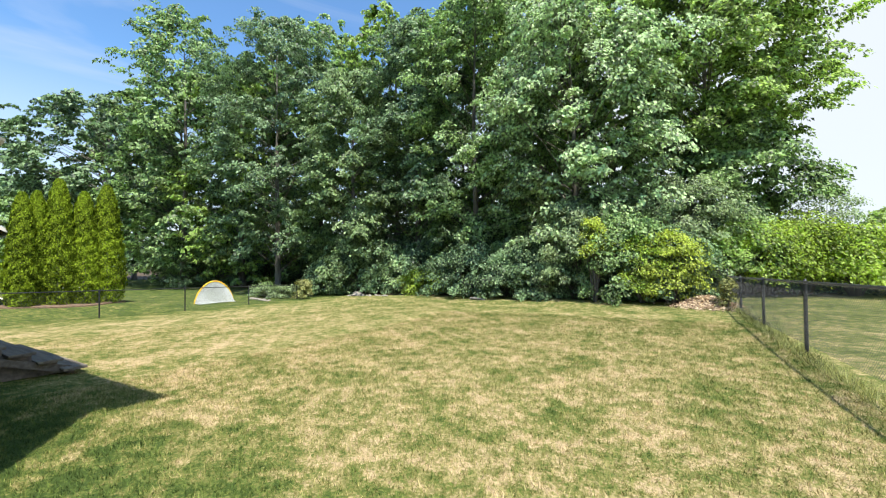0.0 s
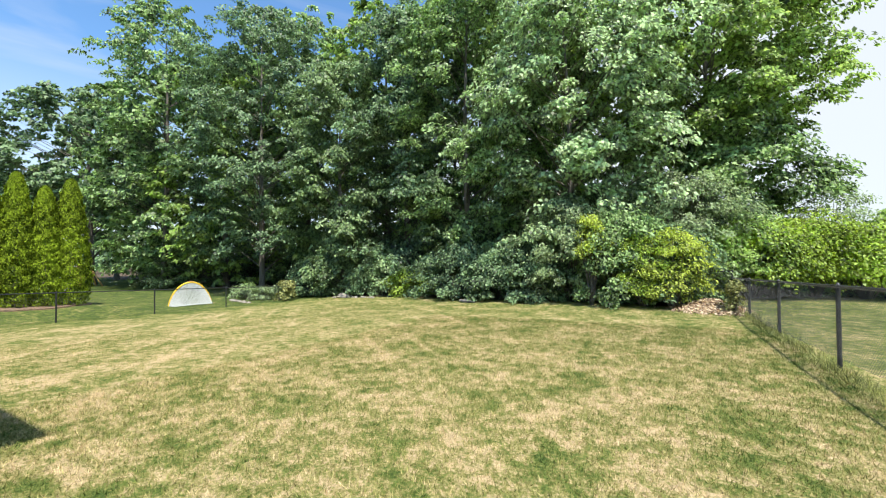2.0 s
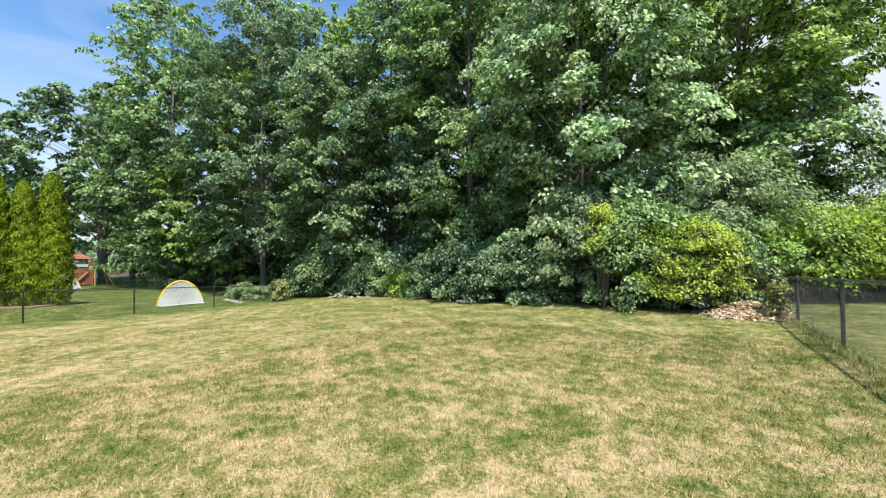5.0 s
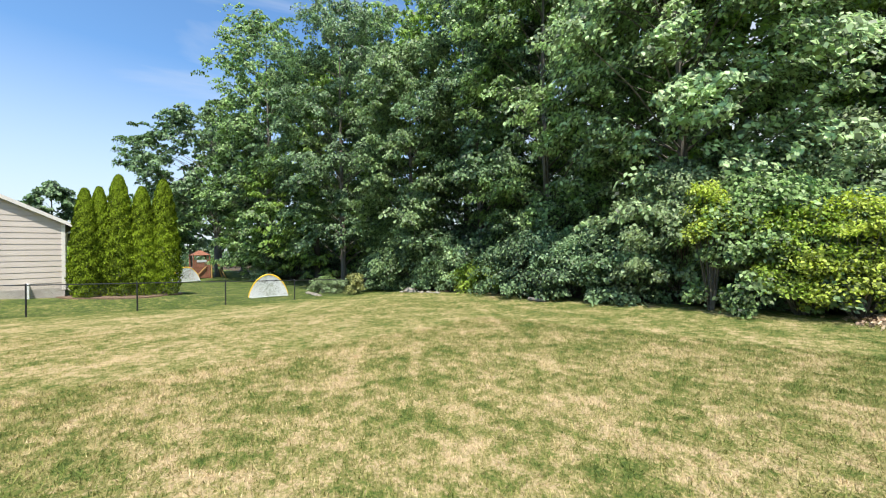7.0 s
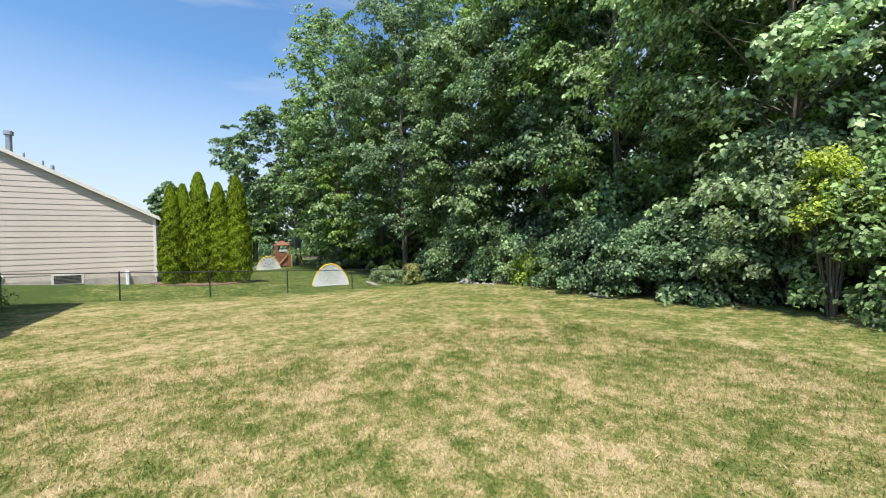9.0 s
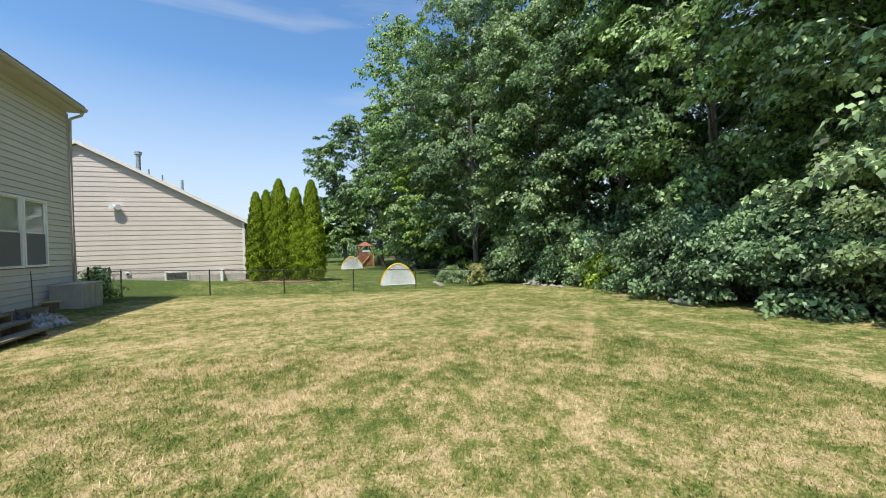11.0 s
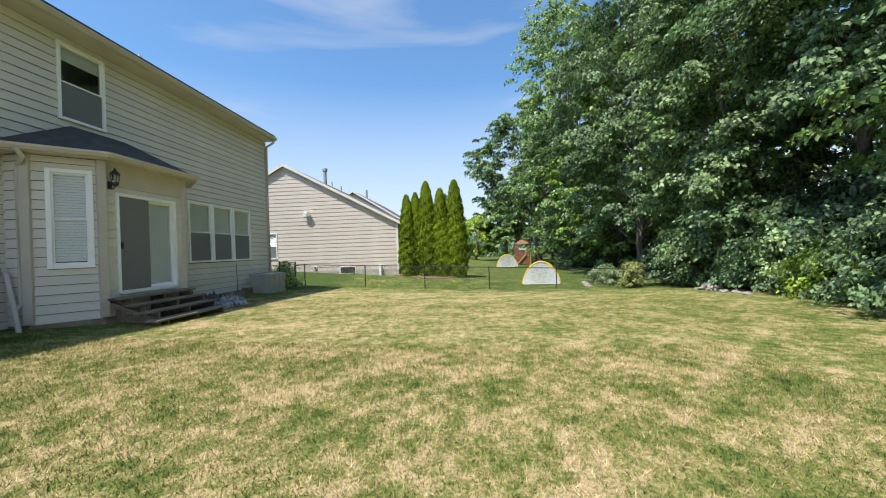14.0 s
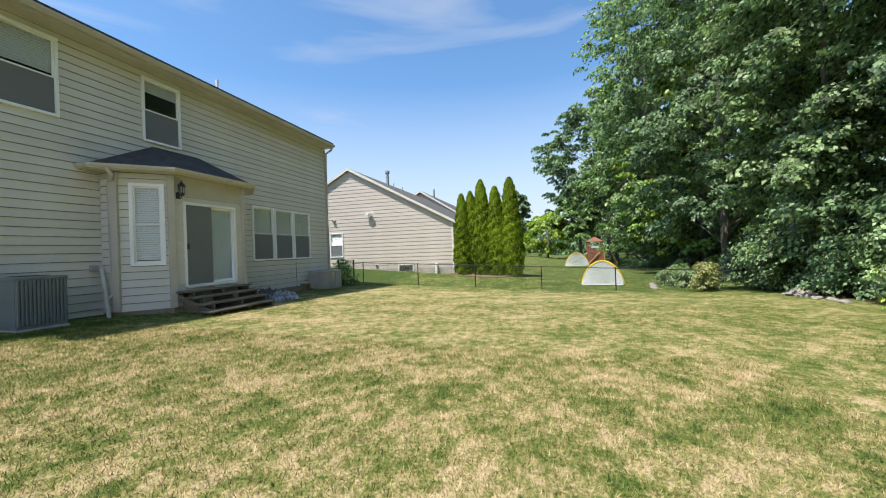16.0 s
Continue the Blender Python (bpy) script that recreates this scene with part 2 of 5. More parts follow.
M_BOX = surface("faded_grey_plastic", (0.32, 0.315, 0.30), (0.42, 0.41, 0.39), 3.0, 0.7)
M_BARK = surface("grey_brown_bark", (0.085, 0.072, 0.058), (0.22, 0.195, 0.165), 2.0, 0.95, grain=14, bump=1.0, stretch=(5, 5, 0.8))
M_YELLOW = surface("yellow_nylon", (0.75, 0.48, 0.02), (0.85, 0.58, 0.05), 5.0, 0.6)
M_ROCK = surface("pale_stone", (0.17, 0.15, 0.125), (0.36, 0.32, 0.27), 5.0, 0.95, bump=0.7)
# near-black that stands in for the shade of interiors and openings
M_DARK = surface("painted_interior_dark", (0.02, 0.02, 0.022), (0.035, 0.035, 0.037), 2.0, 0.95)
M_SCREEN = surface("insect_screen", (0.145, 0.155, 0.165), (0.185, 0.195, 0.205), 60.0, 0.85)
M_BLIND = surface("pale_blind", (0.80, 0.84, 0.86), (0.88, 0.91, 0.93), 4.0, 0.6)
M_CURTAIN = surface("grey_blue_curtain", (0.78, 0.87, 0.92), (0.85, 0.92, 0.96), 4.0, 0.9)
M_MULCH = surface("brown_mulch", (0.11, 0.07, 0.045), (0.27, 0.18, 0.12), 12.0, 0.95, bump=1.0)
M_DRYLEAF = leaf_material("dry_leaves", (0.16, 0.095, 0.06), (0.55, 0.40, 0.28), 0.1, 0.8)
M_GLASS = glass_material("window_glass", (0.92, 0.95, 0.95))
M_TAN = surface("yellowed_plastic", (0.36, 0.33, 0.14), (0.46, 0.42, 0.20), 4.0, 0.6)
M_PVC = surface("off_white_pipe", (0.48, 0.46, 0.42), (0.60, 0.58, 0.53), 4.0, 0.5)
M_TARP = surface("silver_tarp", (0.006, 0.007, 0.010), (0.44, 0.445, 0.46), 7.0, 0.35, grain=18.0, bump=0.2)
M_TARPDARK = surface("dark_tarp", (0.02, 0.02, 0.025), (0.09, 0.085, 0.09), 7.0, 0.5)
M_NET, nn, nl, nb = material("white_net", 0.7)
nb.inputs["Base Color"].default_value = (0.56, 0.58, 0.57, 1)
M_MAPLE = leaf_material("maple_leaves", (0.055, 0.098, 0.034), (0.27, 0.368, 0.144), 0.36)
M_PALE = leaf_material("silver_maple_leaves", (0.075, 0.12, 0.055), (0.397, 0.499, 0.256), 0.30)
M_OAK = leaf_material("oak_leaves", (0.06, 0.105, 0.03), (0.325, 0.419, 0.131), 0.46)
M_LAYER = leaf_material("sugar_maple_leaves", (0.06, 0.105, 0.04), (0.228, 0.304, 0.133), 0.32)
M_DEEP = leaf_material("deep_green_leaves", (0.042, 0.08, 0.038), (0.191, 0.27, 0.132), 0.3)
M_BLUE = leaf_material("blue_green_leaves", (0.10, 0.15, 0.07), (0.29, 0.35, 0.18), 0.4)
M_LIME = leaf_material("lime_vine_leaves", (0.11, 0.17, 0.025), (0.363, 0.451, 0.083), 0.45)
M_YELLEAF = leaf_material("yellowing_leaves", (0.12, 0.18, 0.03), (0.432, 0.48, 0.084), 0.4)
M_ARB = leaf_material("arborvitae_scales", (0.085, 0.135, 0.012), (0.20, 0.265, 0.016), 0.10, 0.7, 0.12)
M_WEED = leaf_material("weed_leaves", (0.10, 0.13, 0.03), (0.30, 0.29, 0.11), 0.3)


# ---- mesh helpers ----
def mesh_of(name, verts, faces, mat=None):
    """A mesh from arrays: verts (n, 3), faces (m, k)."""
    me = bpy.data.meshes.new(name)
    verts, faces = np.asarray(verts, np.float32), np.asarray(faces, np.int32)
    m, k = faces.shape
    me.vertices.add(len(verts))
    me.vertices.foreach_set("co", verts.ravel())
    me.loops.add(m * k)
    me.loops.foreach_set("vertex_index", faces.ravel())
    me.polygons.add(m)
    me.polygons.foreach_set("loop_start", np.arange(0, m * k, k, dtype=np.int32))
    me.update(calc_edges=True)
    if mat:
        me.materials.append(mat)
    return me


def child(ob, parent):
    ob.parent = parent
    return ob


def part(name, bm, mat, parent, label=""):
    me = bpy.data.meshes.new(name)
    bm.to_mesh(me)
    bm.free()
    me.materials.append(mat)
    ob = new(name, me)
    if parent:
        ob.parent = parent
        ob.matrix_parent_inverse = Matrix.Identity(4)
    if label:
        ob["label"] = label
    return ob


def block(x0, x1, y0, y1, z0, z1, bevel=0.0, bm=None):
    bm = bm or bmesh.new()
    m = Matrix.Translation(((x0 + x1) / 2, (y0 + y1) / 2, (z0 + z1) / 2)) @ Matrix.Diagonal((abs(x1 - x0), abs(y1 - y0), abs(z1 - z0), 1))
    r = bmesh.ops.create_cube(bm, size=1, matrix=m)
    if bevel:
        edges = {e for v in r["verts"] for e in v.link_edges}
        bmesh.ops.bevel(bm, geom=list(edges), offset=bevel, segments=2, affect="EDGES", profile=0.5)
    return bm


def tube(points, radii, sides=8, bm=None, caps=True):
    """A tapered tube through points."""
    bm = bm or bmesh.new()
    points = [Vector(p) for p in points]
    rings = []
    for i, p in enumerate(points):
        d = (points[min(i + 1, len(points) - 1)] - points[max(i - 1, 0)]).normalized()
        q = d.to_track_quat("Z", "Y")
        r = radii[i] if isinstance(radii, (list, tuple)) else radii
        rings.append([bm.verts.new(p + q @ Vector((r * math.cos(2 * math.pi * k / sides), r * math.sin(2 * math.pi * k / sides), 0))) for k in range(sides)])
    for a, b in zip(rings, rings[1:]):
        for k in range(sides):
            bm.faces.new((a[k], a[(k + 1) % sides], b[(k + 1) % sides], b[k]))
    if caps:
        bm.faces.new(rings[0][::-1])
        bm.faces.new(rings[-1])
    return bm


def prism(poly, z0, z1, bm=None):
    """An upright prism over a plan polygon, counter-clockwise."""
    bm = bm or bmesh.new()
    a = [bm.verts.new((x, y, z0)) for x, y in poly]
    b = [bm.verts.new((x, y, z1)) for x, y in poly]
    n = len(poly)
    for i in range(n):
        bm.faces.new((a[i], a[(i + 1) % n], b[(i + 1) % n], b[i]))
    bm.faces.new(a[::-1])
    bm.faces.new(b)
    return bm


def slab(quad, thick, bm=None):
    """A plate of a thickness under three or more corners, counter-clockwise from above."""
    bm = bm or bmesh.new()
    pts = [Vector(p) for p in quad]
    nrm = (pts[1] - pts[0]).cross(pts[2] - pts[0]).normalized()
    a = [bm.verts.new(p) for p in pts]
    b = [bm.verts.new(p - nrm * thick) for p in pts]
    n = len(pts)
    bm.faces.new(a)
    bm.faces.new(b[::-1])
    for i in range(n):
        bm.faces.new((b[i], b[(i + 1) % n], a[(i + 1) % n], a[i]))
    return bm


def empty(name, x=0, y=0, z=0):
    ob = new(name)
    ob.location = (x, y, z)
    return ob


def step(a, b, v):
    u = min(1.0, max(0.0, (v - a) / (b - a)))
    return u * u * (3 - 2 * u)


# ---- ground ----
def ground_z(x, y):
    cx, cy = min(6.0, max(-19.0, x)), min(19.0, max(-2.0, y))
    z = 0.16 + 0.0131 * cx - 0.0617 * cy + 0.0009 * cx * cy - 0.00051 * cx * cx + 0.00229 * cy * cy
    z += 0.38 * step(-18.6, -22.3, x) * step(12.5, 8.5, y)
    z += 0.02 * noise.noise((x * 0.5, y * 0.5, 0.0))
    return z


def spaced(lo, hi, stepsize, far):
    out, v, d = [lo], lo, stepsize
    while v > -far:
        d *= 1.5
        v -= d
        out.insert(0, v)
    n = round((hi - lo) / stepsize)
    out += [lo + (hi - lo) * (i + 1) / n for i in range(n)]
    v, d = hi, stepsize
    while v < far:
        d *= 1.5
        v += d
        out.append(v)
    return out


gx, gy = spaced(-28, 8, 0.35, 1500), spaced(-3, 22, 0.35, 1500)
gv = [(x, y, ground_z(x, y)) for y in gy for x in gx]
w = len(gx)
gf = [(j * w + i, j * w + i + 1, (j + 1) * w + i + 1, (j + 1) * w + i) for j in range(len(gy) - 1) for i in range(w - 1)]
gme = mesh_of("ground", gv, gf, M_LAWN)
gme.polygons.foreach_set("use_smooth", [True] * len(gf))
tagged(new("ground", gme), "sun-dried lawn with straw-coloured and green patches", "lawn", kind="structure")

rng = np.random.default_rng(7)


def grass(name, label, pts, height, width, mat, lean=0.45):
    """Single blades, one triangle each, standing on the ground."""
    n = len(pts)
    ang, hgt = rng.uniform(0, 2 * np.pi, n), height * rng.uniform(0.5, 1.3, n)
    side = np.c_[np.cos(ang), np.sin(ang), np.zeros(n)] * (width * rng.uniform(0.6, 1.3, n))[:, None]
    tip = pts + np.c_[rng.normal(0, lean, n) * hgt, rng.normal(0, lean, n) * hgt, hgt]
    v = np.stack([pts - side, pts + side, tip], 1).reshape(-1, 3)
    return tagged(new(name, mesh_of(name, v, np.arange(3 * n).reshape(-1, 3), mat)), label, "grass", kind="stuff")


def on_ground(xy):
    return np.c_[xy, [ground_z(x, y) - 0.004 for x, y in xy]]


n_near, n_mid, n_far = 260000, 110000, 50000
near = np.c_[rng.uniform(-6, 2.9, n_near), rng.uniform(1.5, 13, n_near)]
middle = np.c_[rng.uniform(-12, 2.9, n_mid), rng.uniform(1.2, 16, n_mid)]
farther = np.c_[rng.uniform(-22, 8, n_far), rng.uniform(1, 18.5, n_far)]
farther = farther[((farther[:, 0] > -18.2) | (farther[:, 1] > 9.0)) & (farther[:, 1] + 0.113 * farther[:, 0] < 17.2)]
grass("lawn_grass", "short mown grass blades, dry straw and green", on_ground(np.r_[near, middle, farther]), 0.042, 0.0036, M_BLADE, 0.6)


# ---- plants ----
def leaf_cards(centres, normals, ways, size, width=0.55):
    """Leaves as folded kites: four corners each."""
    n = len(centres)
    normals = normals / np.linalg.norm(normals, axis=1)[:, None]
    ways = ways - normals * (ways * normals).sum(1)[:, None]
    ways = ways / (np.linalg.norm(ways, axis=1)[:, None] + 1e-6)
    side = np.cross(normals, ways)
    s = (size * rng.uniform(0.65, 1.35, n))[:, None]
    base, tip = centres - ways * s * 0.45, centres + ways * s * 0.55
    lift = normals * s * 0.10
    left, right = centres + side * s * width * 0.5 + lift, centres - side * s * width * 0.5 + lift
    v = np.stack([base, right, tip, left], 1).reshape(-1, 3)
    return v, np.arange(4 * n).reshape(-1, 4)


def clump_leaves(clumps, per, size, flat=0.4, droop=0.35, width=0.62, centre=(0, 0)):
    """clumps: rows of x, y, z, radius. Leaves lie in sprays on the upper, outer side of each."""
    c = np.repeat(clumps, per, axis=0)
    n = len(c)
    d = rng.normal(0, 1, (n, 3))
    d /= np.linalg.norm(d, axis=1)[:, None]
    rad = rng.uniform(0.25, 1.0, n) ** 0.6
    off = d * rad[:, None] * c[:, 3:4]
    turn = np.repeat(np.arctan2(clumps[:, 1] - centre[1], clumps[:, 0] - centre[0]) + rng.normal(0, 0.7, len(clumps)), per)
    along, across = off[:, 0] * 1.5, off[:, 1] * 0.75
    off[:, 0], off[:, 1] = along * np.cos(turn) - across * np.sin(turn), along * np.sin(turn) + across * np.cos(turn)
    off[:, 2] = off[:, 2] * flat - droop * (off[:, 0] ** 2 + off[:, 1] ** 2) / c[:, 3]
    p = c[:, :3] + off
    outward = np.c_[p[:, 0] - centre[0], p[:, 1] - centre[1], np.zeros(n)]
    outward /= np.linalg.norm(outward, axis=1)[:, None] + 1e-6
    nrm = np.array([0, 0, 0.6]) + outward * 0.8 + d * 0.2 + rng.normal(0, 0.5, (n, 3))
    way = outward * 0.5 + d * 0.5 + rng.normal(0, 0.35, (n, 3)) - np.array([0, 0, 0.45])
    return leaf_cards(p, nrm, way, size, width)


def limb_mesh(name, pairs, mat, sides=5):
    """Many tapered limbs in one mesh: start, middle, end, start radius."""
    v, f = [], []
    for a, b, c, r in pairs:
        for p, q in ((a, r), (b, r * 0.6), (c, r * 0.2)):
            for k in range(sides):
                t = 2 * math.pi * k / sides
                v.append((p[0] + q * math.cos(t), p[1] + q * math.sin(t), p[2]))
        o = len(v) - 3 * sides
        for s in (0, 1):
            for k in range(sides):
                k2 = (k + 1) % sides
                f.append((o + s * sides + k, o + s * sides + k2, o + (s + 1) * sides + k2, o + (s + 1) * sides + k))
    return mesh_of(name, v, f, mat)


def tree(x, y, h, r, low, mat, label, clumps=400, per=150, size=0.185, trunk=0.2, top=0.5, lean=(0, 0), spray=0.95):
    """A broad-leaved tree: bent trunk, limbs, and a crown of leaf sprays hung round it."""
    z0 = ground_z(x, y) - 0.05
    t = empty("tree", x, y, z0)
    clumps, per, spray = int(clumps * 1.45), int(per * 0.66), spray * 0.74
    bend = rng.uniform(-0.3, 0.3, 2)
    spine = [(bend[0] * math.sin(u * 3) + lean[0] * u, bend[1] * math.sin(u * 2.5) + lean[1] * u, u * h * 0.9) for u in (0, 0.04, 0.2, 0.4, 0.6, 0.8, 1)]
    part("trunk", tube(spine, [trunk * q for q in (1.5, 1.1, 0.95, 0.75, 0.55, 0.35, 0.1)], 10), M_BARK, t)
    # boughs round the trunk, each a tilted, drooping tier of leaf sprays with gaps between
    each = 10
    nb = max(12, clumps // each)
    u = (np.arange(nb) + rng.uniform(0, 1, nb)) / nb
    z = low + (h - low) * u
    prof = np.where(u < top, 0.62 + 0.38 * np.sin(u / top * np.pi / 2), np.sqrt(np.maximum(0.0, 1 - ((u - top) / (1 - top + 1e-6)) ** 2)) * 0.97 + 0.03)
    ang = np.arange(nb) * 2.39996 + rng.normal(0, 0.35, nb)
    rr = r * prof * rng.uniform(0.5, 1.06, nb) ** 0.7
    wide = min(1.5, 0.24 * r + 0.22) * rng.uniform(0.7, 1.35, nb)
    bx, by = rr * np.cos(ang) + lean[0] * u, rr * np.sin(ang) + lean[1] * u
    k = nb * each
    along, across = np.clip(rng.normal(0, 0.62, k), -1.1, 1.0), np.clip(rng.normal(0, 0.55, k), -1.0, 1.0)
    w2, a2 = np.repeat(wide, each), np.repeat(ang, each)
    cx = np.repeat(bx, each) + w2 * (along * np.cos(a2) - across * np.sin(a2))
    cy = np.repeat(by, each) + w2 * (along * np.sin(a2) + across * np.cos(a2))
    cz = np.repeat(z, each) + w2 * (0.34 * rng.normal(0, 1, k) - 0.28 * along - 0.2 * across ** 2)
    cz = np.clip(cz, max(0.3, 0.8 * low - 0.3), h + 0.3)
    cl = np.c_[cx, cy, cz, spray * rng.uniform(0.5, 1.1, k)]
    v, f = clump_leaves(cl, per, size, 0.34, 0.4, centre=(0, 0))
    crown = new("crown", mesh_of("crown", v, f, mat))
    crown.parent = t
    pairs = []
    for q in cl[::9]:
        zb = max(0.3, q[2] - 0.45 * math.hypot(q[0], q[1]) - 0.5)
        ub = min(0.95, zb / (h * 0.9))
        a = (bend[0] * math.sin(ub * 3) + lean[0] * ub, bend[1] * math.sin(ub * 2.5) + lean[1] * ub, zb)
        mid = ((a[0] + q[0]) / 2, (a[1] + q[1]) / 2, zb + (q[2] - zb) * 0.6)
        pairs.append((a, mid, tuple(q[:3]), trunk * 0.32 * (1 - 0.6 * ub)))
    tagged(child(new("branchwork", limb_mesh("branchwork", pairs, M_BARK)), t), kind="stuff")
    return tagged(t, label, "tree")


def shrub(x, y, h, r, mat, label, clumps=40, per=110, size=0.13, ry=None, name="shrub", category="shrub", spray=0.42, low=0.03):
    """A rounded, uneven shrub of leafy sprays on thin stems, leafy to the ground."""
    z0 = ground_z(x, y) - 0.03
    t = empty(name, x, y, z0)
    ry = ry or r
    u = rng.uniform(low, 1, clumps)
    ang = rng.uniform(0, 2 * np.pi, clumps)
    prof = np.sqrt(np.maximum(0.02, 1 - (np.maximum(0, u - 0.35) / 0.68) ** 2))
    k = rng.uniform(0.35, 1, clumps) ** 0.5 * (1 + 0.18 * np.sin(3 * ang + 4 * u))
    cl = np.c_[r * prof * k * np.cos(ang), ry * prof * k * np.sin(ang), 0.12 + u * (h - 0.25), spray * rng.uniform(0.6, 1.25, clumps)]
    v, f = clump_leaves(cl, per, size, 0.6, 0.25)
    v[:, 2] = np.maximum(v[:, 2], 0.03)
    child(new("crown", mesh_of("crown", v, f, mat)), t)
    pairs = [((q[0] * 0.12, q[1] * 0.12, 0.0), (q[0] * 0.5, q[1] * 0.5, q[2] * 0.6), tuple(q[:3]), 0.022) for q in cl[::2]]
    tagged(child(new("branchwork", limb_mesh("branchwork", pairs, M_BARK, 4)), t), kind="stuff")
    return tagged(t, label, category)


def arborvitae(x, y, h, r, label, n=25000):
    """A narrow spire of upright, flattened sprays over a short trunk."""
    z0 = ground_z(x, y) - 0.03
    t = empty("arborvitae", x, y, z0)
    part("trunk", tube([(0, 0, 0), (0, 0, h * 0.5), (0, 0, h * 0.93)], [0.09, 0.06, 0.01], 8), M_BARK, t)
    u = rng.uniform(0, 1, n) ** 0.85
    ang = rng.uniform(0, 2 * np.pi, n)
    prof = np.minimum(1.0, 0.75 + u * 1.4) * (1 - np.maximum(0.0, u - 0.22) / 0.78) ** 0.46
    tuft = 1 + 0.10 * np.sin(ang * 7 + u * 38) + 0.08 * np.sin(ang * 4 - u * 61)
    rr = r * prof * tuft * rng.uniform(0.82, 1.03, n) + 0.02
    p = np.c_[rr * np.cos(ang), rr * np.sin(ang), 0.05 + u * (h - 0.1)]
    out = np.c_[np.cos(ang), np.sin(ang), np.zeros(n)]
    nrm = np.c_[-np.sin(ang), np.cos(ang), np.zeros(n)] * rng.choice([-1, 1], n)[:, None] * 0.35 + out * 1.2 + rng.normal(0, 0.35, (n, 3))
    way = np.array([0, 0, 0.9]) + out * 0.6 + rng.normal(0, 0.3, (n, 3))
    v, f = leaf_cards(p, nrm, way, 0.095, 0.42)
    child(new("foliage", mesh_of("foliage", v, f, M_ARB)), t)
    return tagged(t, label, "arborvitae", group="row of arborvitae")


# the tree wall behind the lawn
tree(-25.0, 20.2, 21.0, 5.1, 3.2, M_DEEP, "tall maple with drooping leaf sprays at the wood's edge", 520)
tree(-17.6, 21.0, 15.5, 3.8, 1.2, M_LAYER, "pale green maple with layered sprays at the lawn's edge", 430)
tree(-13.2, 22.3, 18.0, 4.0, 0.8, M_DEEP, "dark leafy maple hanging down to the shrubs", 480)
tree(-8.6, 22.0, 19.0, 4.0, 1.0, M_MAPLE, "dark leafy maple in the middle of the wood's edge", 500)
tree(-2.9, 21.4, 14.5, 4.5, 1.8, M_PALE, "broad silver-green maple leaning out over the lawn", 520, lean=(0, -1.2))
tree(3.4, 24.3, 20.5, 4.4, 8.0, M_OAK, "tall green oak at the wood's corner", 760)
tree(4.2, 24.0, 8.3, 2.8, 1.4, M_MAPLE, "low green maple under the oak at the wood's corner", 260)
shrub(7.5, 24.2, 5.0, 1.4, M_BLUE, "thin grey-green sapling beyond the fence corner", 80, 70, 0.10, low=0.2, spray=0.42)
for tx, ty, th, tr, mat, label, nc, sz in (
    (-1.5, 27.8, 21.0, 4.6, M_OAK, "tall oak behind the first row of trees", 300, 0.36),
    (-6.5, 28.0, 22.0, 5.0, M_OAK, "tall oak behind the first row of trees", 300, 0.36),
    (-12.5, 28.0, 22.5, 5.0, M_MAPLE, "tall dark maple behind the first row of trees", 300, 0.36),
    (-19.0, 27.5, 24.0, 5.0, M_OAK, "tall oak behind the first row of trees", 300, 0.36),
    (-26.5, 26.0, 24.5, 5.0, M_MAPLE, "tall maple deep in the wood", 320, 0.36),
    (-31.5, 21.5, 19.0, 4.6, M_OAK, "tall oak with a bare lower trunk deep in the wood", 330, 0.34),
    (-36.0, 27.0, 24.0, 5.2, M_MAPLE, "tall maple deep in the wood", 280, 0.38),
    (-42.0, 21.5, 22.0, 5.8, M_MAPLE, "tall oak over the neighbouring garden", 300, 0.38),
    (-49.0, 18.2, 19.0, 8.0, M_DEEP, "tall oak with a pale trunk beside the play set", 560, 0.34),
    (-64.0, 15.6, 10.5, 3.2, M_MAPLE, "leafy maple standing behind the play set", 150, 0.42),
    (-56.0, 23.0, 21.0, 5.5, M_MAPLE, "tall maple far behind the play set", 240, 0.45),
    (-68.0, 16.0, 13.0, 4.5, M_DEEP, "dark far tree beyond the gardens", 150, 0.5),
    (-78.0, 4.6, 12.5, 2.4, M_DEEP, "dark far tree beyond the gardens", 150, 0.5),
    (-80.0, 22.0, 16.0, 6.0, M_DEEP, "dark far tree beyond the gardens", 150, 0.6),
    (-36.5, 19.0, 25.0, 5.2, M_MAPLE, "tall maple over the neighbouring garden", 430, 0.28),
):
    tree(tx, ty, th, tr, 1.4 if tx > -45 else 7.0 if tx == -49.0 else 4.0, mat, label, int(nc * 1.1), 70, sz, 0.42 if tx == -49.0 else 0.24)
tree(-66.0, 10.5, 7.0, 3.4, 1.2, M_LIME, "small yellow-green tree on the far lawn", 130, 70, 0.4)


def thicket(name, label, rows, mat, count, size, high):
    """Leafy growth too dense to count, filling a band of ground: rows of x0, x1, y0, y1."""
    cl = []
    for x0, x1, y0, y1 in rows:
        for _ in range(count):
            x, y = rng.uniform(x0, x1), rng.uniform(y0, y1)
            cl.append((x, y, ground_z(x, y) + 0.2 + high * rng.uniform(0, 1) ** 1.2 * (0.7 + 0.3 * math.sin(x * 0.7) * math.cos(y * 0.5)), size * rng.uniform(2.5, 4.5)))
    v, f = clump_leaves(np.array(cl), 46, size, 0.65, 0.2, centre=(0, 400))
    return tagged(new(name, mesh_of(name, v, f, mat)), label, "undergrowth", kind="stuff")


